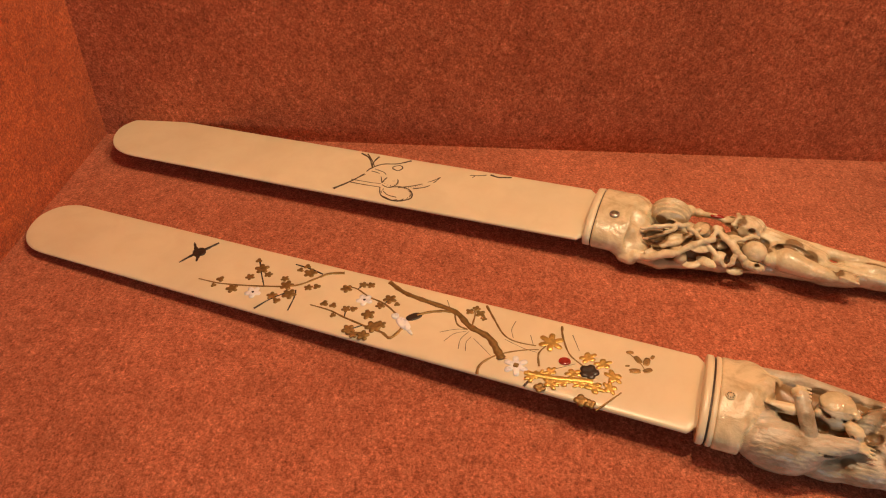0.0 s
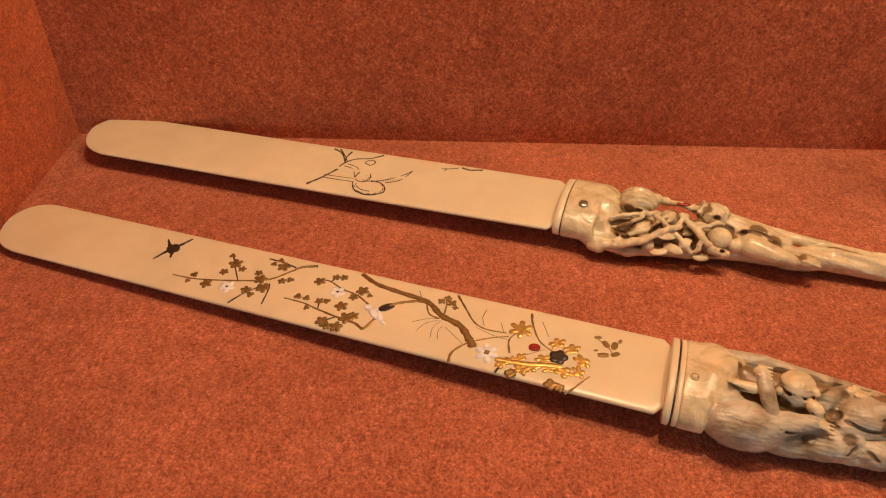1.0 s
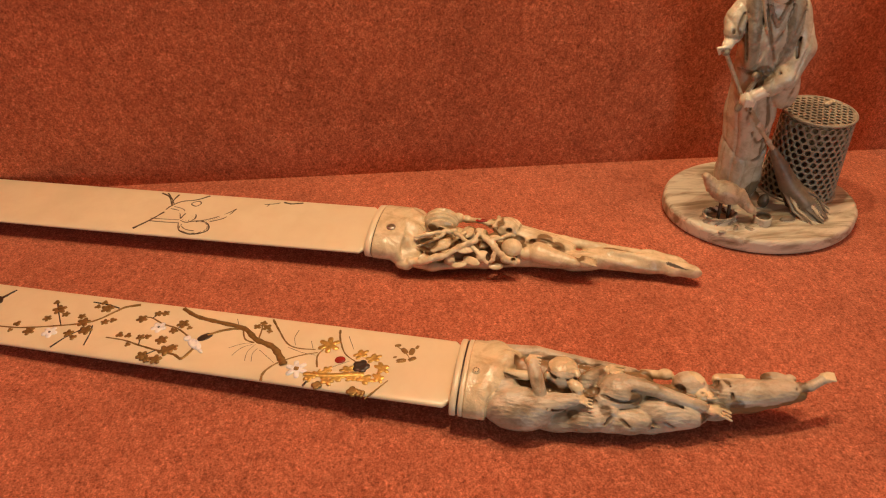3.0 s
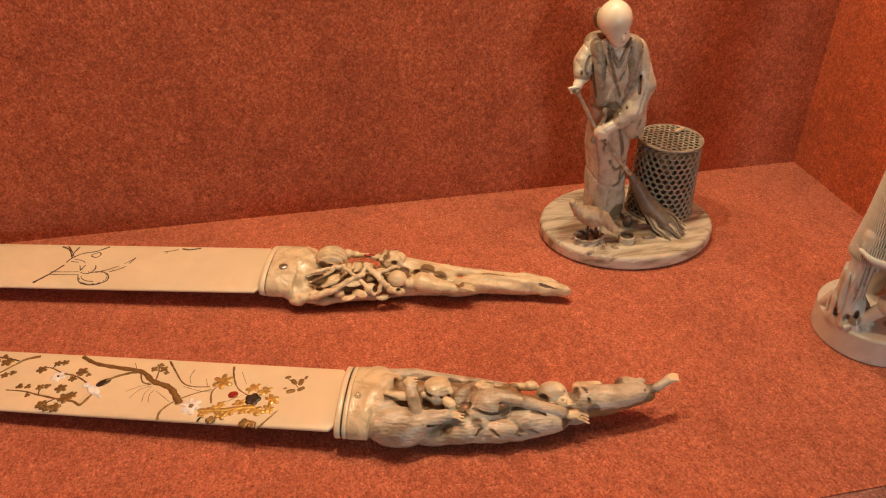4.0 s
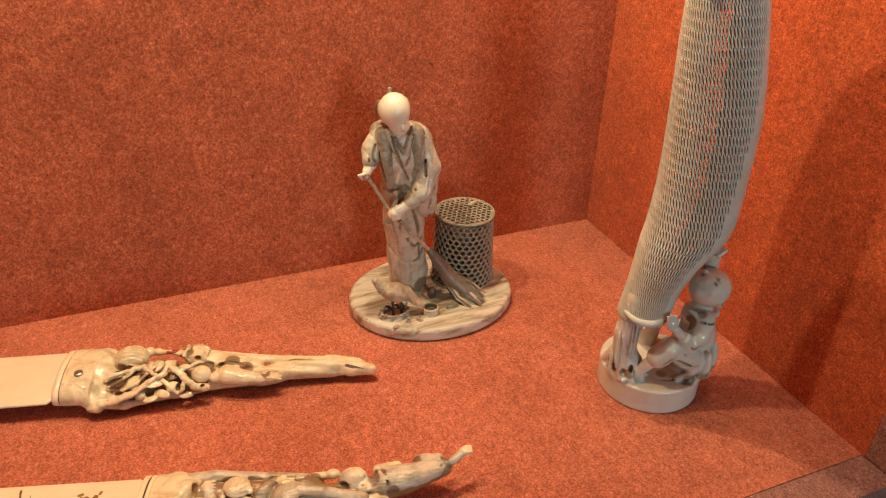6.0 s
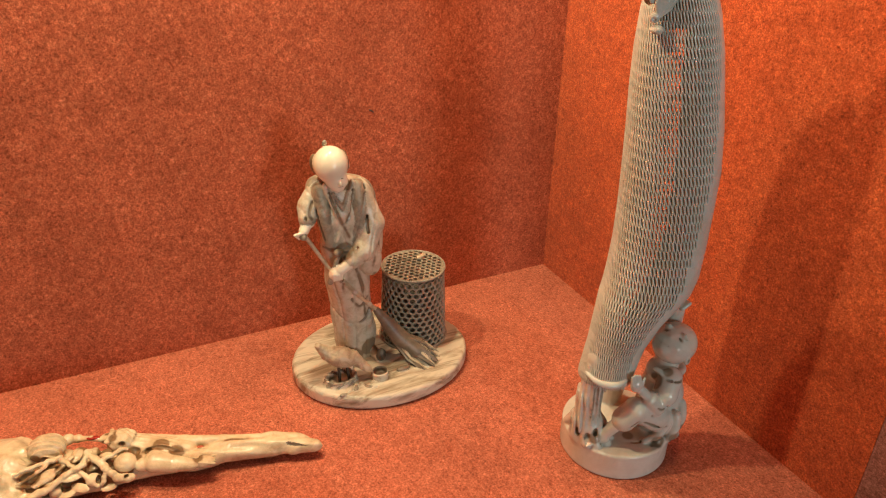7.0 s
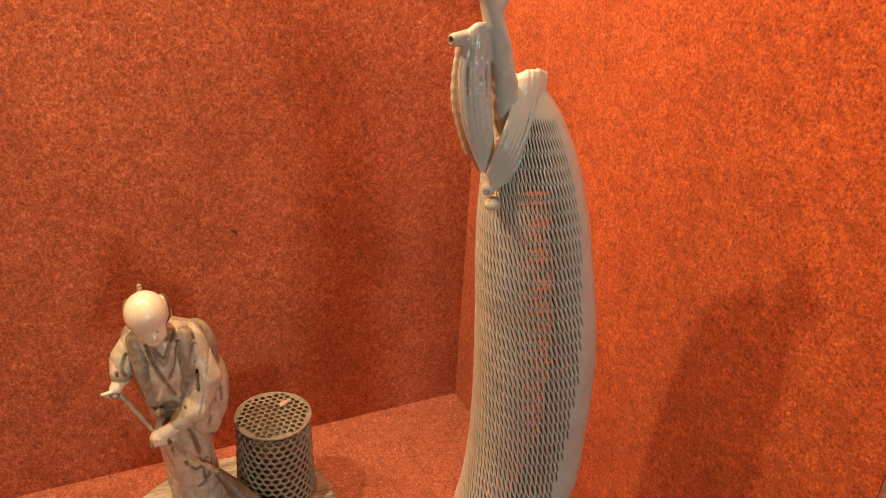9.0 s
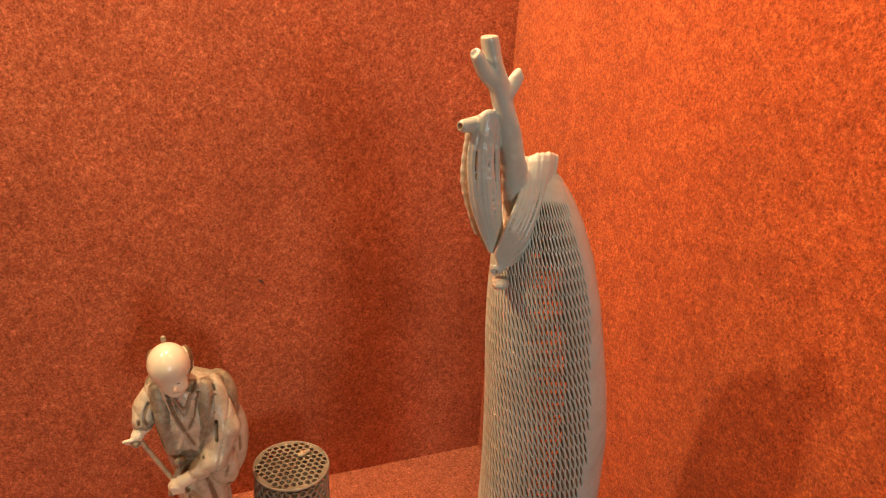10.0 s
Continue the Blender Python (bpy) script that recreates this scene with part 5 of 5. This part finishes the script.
for x, y in ((355.5, 222), (359.5, 218.5), (365.5, 218.5), (355.0, 231), (357, 241), (370, 222)):
    c.path([(359.5, 229, 36, 4.0), ((359.5 + x) / 2, (229 + y) / 2, 25, 4.4), (x, y, 17, 2.8)], 1.0)
# root hollows and grooves, their shade and staining painted dark
c.ink_shade = True
for x, y, z in ((355.0, 221.5, 21), (361.6, 217.0, 20.5), (353.4, 227, 22), (367, 219, 21), (358.6, 220.2, 24), (364.5, 219.5, 25)):
    c.ball((x, y, z), (1.4, 1.7, 3.2), 0.5, cut=True)
for k in range(7):
    c.path(bend([(352.6 + 1.8 * k, 223.4 - 0.9 * k + 0.16 * k * k, 60, 0.15), (352.2 + 1.9 * k, 223.0 - 1.0 * k + 0.16 * k * k, 46, 0.3), (352.0 + 2.0 * k, 223.6 - 1.0 * k + 0.16 * k * k, 32, 0.15)]), 0.5, True)
c.ink_shade = False
c.slot = 0
c.path([(391, 250, 14, 7), (388, 244, 40, 8), (384, 236, 66, 8)], 2)
# hem of the net
c.path(bend([(351.5, 225, 63, 0.9), (354, 218.4, 60.8, 1.4), (361, 214.2, 59.4, 1.8), (368, 214.6, 60.6, 1.5), (372, 217.5, 63, 0.9)]), 0.8)
# sitting child: body, robe, collar
c.path([(401, 222, 22, 12.5), (401.5, 221.5, 38, 11.6), (399.5, 220.5, 51, 9.2)], 2)
c.ball((394, 216, 38), (9, 7, 12), 2)
c.ball((398.5, 219, 54), (9.6, 8.4, 6), 2)
H = np.array((399.5, 216.5, 73.0))
F, C = np.array((-0.62, -0.35, 0.70)), np.array((0.72, 0.10, 0.69))
S = np.cross(F, C)


def on_head(f, c, s, r=11.0):
    return tuple(H + r * (f * F + c * C + s * S))


c.limb((399, 221, 53), (400, 219, 64), 6.0, 6.4, 1)
c.ball(tuple(H), (11.6, 11.0, 10.8), 0.4)
c.ball(on_head(0.45, -0.25, 0), (8.4, 8.4, 8.4), 2.5)
c.ball(on_head(0.85, -0.62, 0), 3.2, 1.5)
for s in (-0.42, 0.42):
    c.ball(on_head(0.82, -0.28, s), 3.0, 1.5)
    c.path([on_head(0.88, 0.34, s - 0.16) + (0.9,), on_head(0.93, 0.38, s) + (1.1,), on_head(0.86, 0.32, s + 0.16) + (0.8,)], 0.8)
c.ball(on_head(1.10, -0.08, 0), (1.5, 1.5, 1.6), 0.8)
c.path([on_head(1.02, -0.42, -0.12) + (0.9,), on_head(1.02, -0.42, 0.12) + (0.9,)], 0.5)
c.ball(on_head(0.05, -0.36, -0.95), (1.9, 1.3, 2.8), 0.4)
c.ink_shade = True
for s in (-0.38, 0.38):
    c.limb(on_head(0.99, 0.12, s - 0.10), on_head(0.99, 0.12, s + 0.10), 0.55, 0.55, 0.3, True)
c.limb(on_head(1.08, -0.44, -0.16), on_head(1.08, -0.44, 0.16), 0.45, 0.45, 0.2, True)
c.ball(on_head(0.08, -0.36, -1.08), (0.8, 0.7, 1.4), 0.3, cut=True)
c.ink_shade = False
c.slot = 0
c.path(bend([(388.5, 216.0, 60, 1.2), (391.5, 212.2, 58.6, 1.6), (398, 210.6, 57.0, 1.7), (405, 212.5, 56.5, 1.6), (408, 217.5, 57.5, 1.2)]), 0.8)
# raised arm to the knot
c.path([(407, 228, 54, 5.5), (407.5, 229.5, 74, 4.8), (404, 226, 86, 4.4), (398.5, 221.5, 95, 3.0)], 0.5)
c.path([(407.4, 229, 78, 5.6), (405.2, 227.6, 85.5, 6.2)], 0.3)
c.path(bend([(394.5, 217.5, 97, 1.9), (396.0, 215.5, 102, 2.1), (400.5, 216.5, 103.5, 2.1), (402.5, 219.5, 99.0, 2.0), (399, 220.5, 95.5, 1.8)]), 0.4)
c.path(bend([(394.5, 217.5, 98, 1.6), (389.5, 215.5, 98.5, 1.4), (386.5, 214.5, 96.5, 0.9)]), 0.5)
for i in range(3):
    c.limb((400.5, 217 + 1.5 * i, 93), (404.5, 216.5 + 1.6 * i, 95.5), 1.2, 1.0, 0.25)
# near arm, its hand on the hem
c.path([(396, 211.5, 54.5, 6.4), (391.5, 208.5, 48.0, 6.2), (386.5, 208.4, 42.5, 5.2)], 1.0)
c.path([(386.5, 208.2, 42.5, 5.2), (381.5, 208.6, 48.0, 4.4)], 0.5)
c.path([(381.5, 208.6, 48.0, 2.9), (375.5, 210.2, 55.0, 2.5)], 0.2)
c.ball((372.8, 210.8, 58.5), (3.3, 2.8, 4.2), 0.6)
for i in range(4):
    c.limb((369.6 + 1.6 * i, 209.8, 59.5), (368.4 + 1.6 * i, 210.0, 65.6 - 0.5 * abs(i - 1)), 0.95, 0.75, 0.15)
c.limb((375.2, 209.4, 58.0), (376.6, 210.0, 62.0), 0.95, 0.75, 0.2)
# bent leg, cuff, bare foot
c.path([(400, 214.5, 23, 9.0), (389, 211.5, 32, 7.6), (376, 211.5, 41, 6.4)], 1.2)
c.path([(375.5, 211.2, 40.5, 6.2), (371, 213.5, 34.5, 6.4)], 0.6)
c.path([(371, 213.5, 34.5, 3.7), (366.5, 217, 27, 3.4), (363.5, 219, 21.5, 3.0)], 0.2)
c.path([(364.0, 219, 20.8, 3.6), (356.5, 222.5, 18.4, 2.5)], 0.6)
for i in range(5):
    c.limb((357.4, 225.2 - 1.6 * i, 18.6), (353.8, 226.0 - 1.7 * i, 17.5), 0.95, 0.8, 0.1)
# folds that fall over the rock
for pts in ([(396, 207, 29, 2.2), (390, 206.5, 22, 2.0), (384, 209.5, 18, 1.4)], [(401, 206.8, 32, 2.2), (400, 205.2, 24, 2.4), (397, 205.4, 17.5, 1.8)], [(406.5, 210, 36, 2.2), (408, 209.5, 26, 2.4), (406, 209.5, 18, 1.8)]):
    c.path(bend(pts), 1.0)
for x, y, z, r in ((402, 209, 17, 5), (406, 217, 18, 5.5), (394, 207.5, 16, 4), (407, 227, 17, 4.5), (386, 211, 16, 3.2)):
    c.ball((x, y, z), (r, r * 0.8, r * 0.7), 0.5)
# fold and rock hollows: crevice shade and pigment in the colour
c.ink_shade = True
for x, y, z in ((391.5, 204.5, 18), (398.5, 203.5, 18.5), (403.5, 205.0, 18.5), (408.5, 211, 18.5), (387, 206.5, 17.5), (401, 203.8, 22)):
    c.ball((x, y, z), (1.6, 1.6, 1.9), 0.5, cut=True)
for pts in (
    [(389, 209.6, 57.5, 0.5), (396, 206.0, 56.0, 0.9), (405, 208.0, 55.0, 0.5)],
    [(388.5, 209.0, 64.0, 0.5), (393, 206.4, 62.5, 0.8), (401, 205.8, 61.0, 0.5)],
    [(400, 207.0, 52, 0.5), (398, 204.4, 45, 0.8), (392.5, 203.6, 38.5, 0.6)],
    [(404, 208.5, 47, 0.4), (405, 208.0, 38, 0.9), (403, 206.5, 28, 0.6)],
    [(392, 204.8, 37.0, 0.5), (386.5, 203.8, 36.5, 0.8), (381.5, 205.0, 39.5, 0.5)],
    [(389.5, 203.6, 45.0, 0.4), (386.5, 203.0, 43.0, 0.6), (383.5, 203.8, 44.5, 0.4)],
    [(394, 205.6, 28, 0.6), (386, 205.0, 31, 1.0), (378, 206.0, 36, 0.5)],
    [(374, 206.2, 37.5, 0.4), (369.5, 208.5, 33, 0.6)],
    [(380, 214, 20, 0.6), (374, 216, 17.2, 1.0), (380, 212, 16.2, 0.8), (386, 210.5, 16.2, 0.6)],
):
    c.path(bend([(x, y, z, 0.55 * r) for x, y, z, r in pts]), 0.8, True)
c.ink_shade = False
c.slot = 0
# painted shade behind the leg, under the net and round the rock
for x, y, z, r in ((372, 224, 22, 6), (380, 218, 20, 5), (376, 226, 34, 6), (390, 206, 19, 4), (400, 204, 19, 4), (408, 210, 20, 4), (358, 219, 22, 3), (386, 214, 55, 5), (393, 211, 60, 2.5), (383, 214, 66, 5)):
    c.wash_shade((x, y, z), r)
v, f, index = c.mesh(1)
stain_shade = c.stain_shade
chunks = [([(p[0] - TX, p[1] - TY, p[2]) for p in v], f, index)]
c = Clay((338, 206, 226), (386, 238, 316), 0.36)
c.path(bend([(349.2, 222, 309, 2.2), (353.0, 222, 297, 2.5), (357.4, 223, 285, 2.8), (361.5, 224, 271, 3.6), (368, 227, 246, 5)]), 1.2)
c.ripple((340, 212, 250), (376, 236, 316), lambda x, y, z: 0.16 * np.sin(1.1 * x + 0.3 * z) + 0.12 * np.sin(0.5 * z + y))
c.ball((347.6, 222, 313.2), (6, 6, 4.6), 0.5, (0, 14, 0), cut=True)
c.path(bend([(352.8, 222, 296, 2.5), (348.4, 221, 299.5, 2.0), (345.0, 220, 304.5, 1.5)]), 0.8)
c.path(bend([(356, 222.5, 293.0, 2.2), (358.6, 223, 296.0, 1.8), (360, 223, 298.6, 1.3)]), 0.8)
c.ball((344.2, 219.2, 305.4), (1.0, 1.2, 2.0), 0.4, (0, 20, 0), cut=True)
c.ball((361.2, 222.4, 299.2), (1.2, 1.2, 1.4), 0.3, cut=True)
c.path([(351, 224, 284.5, 2.6), (344.2, 223.2, 284, 1.9)], 0.5)
c.ink_shade = True
c.ball((342.6, 222.8, 284), (1.4, 1.0, 1.0), 0.3, cut=True)
c.ink_shade = False
c.slot = 0
# dark core paints the shade between the strands
c.ink_shade = True
c.path(bend([(351.5, 225, 284, 2.6), (350.5, 225, 272, 3.4), (352.5, 224.6, 258, 3.4), (357, 224.5, 246, 2.4)]), 0.8)
c.ink_shade = False
random.seed(5)
for i in range(9):
    o = (i - 4) * 0.78
    q = [random.uniform(-0.25, 0.25) for _ in range(4)]
    c.path(bend([(351.6 + 1.1 * o + q[0], 224.5, 285.6 - 0.1 * o * o, 0.7), (351.4 + 1.15 * o + q[1], 221.4 + 0.14 * o * o, 287.6 - 0.25 * o * o, 0.8), (350.6 + 1.45 * o + q[2], 220.2 + 0.2 * o * o, 275, 0.66), (352.6 + 1.4 * o + q[3], 219.9 + 0.2 * o * o, 260, 0.66), (357 + 0.65 * o, 221.2, 245.5, 0.72)]), 0.1)
c.ink_shade = True
c.path(bend([(372, 228, 266, 3.6), (369, 224.6, 257, 5), (361, 222, 247, 3.4)]), 0.8)
c.ink_shade = False
for i in range(10):
    o = (i - 4.5) * 0.8
    q = [random.uniform(-0.3, 0.3) for _ in range(4)]
    c.path(bend([(373.0 + 1.35 * o, 228.5 + 0.1 * o * o, 269 - 0.1 * o * o, 0.8), (371.8 + 1.35 * o + q[0], 225.0 + 0.12 * o * o, 273.2 - 0.12 * o * o + q[1], 0.95), (368.2 + 1.55 * o + q[2], 219.4 + 0.16 * o * o + 0.3 * o, 261.5 - 0.5 * o, 0.70), (362.8 + 1.25 * o, 217.2 + 0.12 * o * o + 0.2 * o, 250.0 - 1.1 * o + q[3], 0.70), (357.4 + 0.3 * o, 219.8, 242.5 - 0.8 * o, 0.75)]), 0.1)
c.path(bend([(348.4, 227, 282, 1.5), (348.4, 228, 266, 1.7), (353, 227, 250, 1.4)]), 0.6)
c.ball((357.6, 221.2, 239.4), 2.2, 0.5)
c.ball((356.4, 219.8, 238.8), 0.9, 0.4, cut=True)
c.ball((359.0, 220.2, 234.8), (2.8, 3.6, 2.0), 0.6, (0, 0, -35))
v, f, index = c.mesh(1)
stain_shade = np.concatenate([stain_shade, c.stain_shade])
chunks.append(([(p[0] - TX, p[1] - TY, p[2]) for p in v], f, index))
TUSK = [(58, 366, 227.5, 14.0), (75, 370.5, 228, 14.6), (90, 376.0, 228, 17.4), (99, 380.4, 228, 20.0), (106, 384.4, 228, 21.8), (115, 386.4, 228, 22.4), (130, 387.3, 228, 22.2), (150, 387.3, 228, 22.2), (170, 386.6, 228, 22.3), (190, 384.4, 228, 21.4), (208, 381.6, 228, 20.2), (224, 379.4, 228, 18.8), (240, 377, 228, 16.4), (252, 375, 228, 13.4), (260, 373.8, 228, 10.2), (266, 372.8, 228, 6.8), (270, 372.4, 228, 2.0)]
AROUND = 78


def net_skin(u, v, d):
    x, y, r = glide(TUSK, v)
    a = 2 * math.pi * u / AROUND - 0.012 * (v - 150)
    r = max(r - d, 0.2)
    return (x + r * math.cos(a) - TX, y + r * math.sin(a) - TY, v)


def meshed(u, v):
    a = (math.degrees(2 * math.pi * u / AROUND - 0.012 * (v - 150)) + 720) % 360
    edge = glide([(58, 250), (100, 246), (170, 262), (235, 276), (262, 272)], v)[0]
    return 40 < a < edge + 20 and v < 262 - 0.16 * max(0, 262 - a)


CELL = 7.6
cells = [(i + 0.5 * (j % 2), 59 + 0.61 * CELL * j) for j in range(int(212 / (0.61 * CELL)) + 1) for i in range(AROUND)]
v, f = lattice(net_skin, cells, meshed, 0.42, 1.0, CELL, 1.0, 0.35, 0.11)
chunks.append((v, f, 0))
v, f, index = joined(chunks)
tusk = linked("tusk_carving", inch(v), f, [PALE], index=index, stain_shade=np.concatenate([stain_shade, np.zeros(len(v) - len(stain_shade))]))
tusk.location = (TX * 0.001, TY * 0.001, 0)
tagged(tusk, "tall pale ivory tusk carving of netted trunk with sitting child", "tusk carving", "carved ivory figurines in the case")

# a fleck on the back wall
bm = bmesh.new()
bmesh.ops.create_uvsphere(bm, u_segments=8, v_segments=6, radius=1, matrix=Matrix.LocRotScale((0.3135, 0.4198, 0.1455), Euler((0, 0.6, 0)), (0.0022, 0.0006, 0.0005)))
tagged(part("thread_fleck", bm, DARKWOOD, None, "", True), "small dark thread fleck on red felt wall", "fleck")
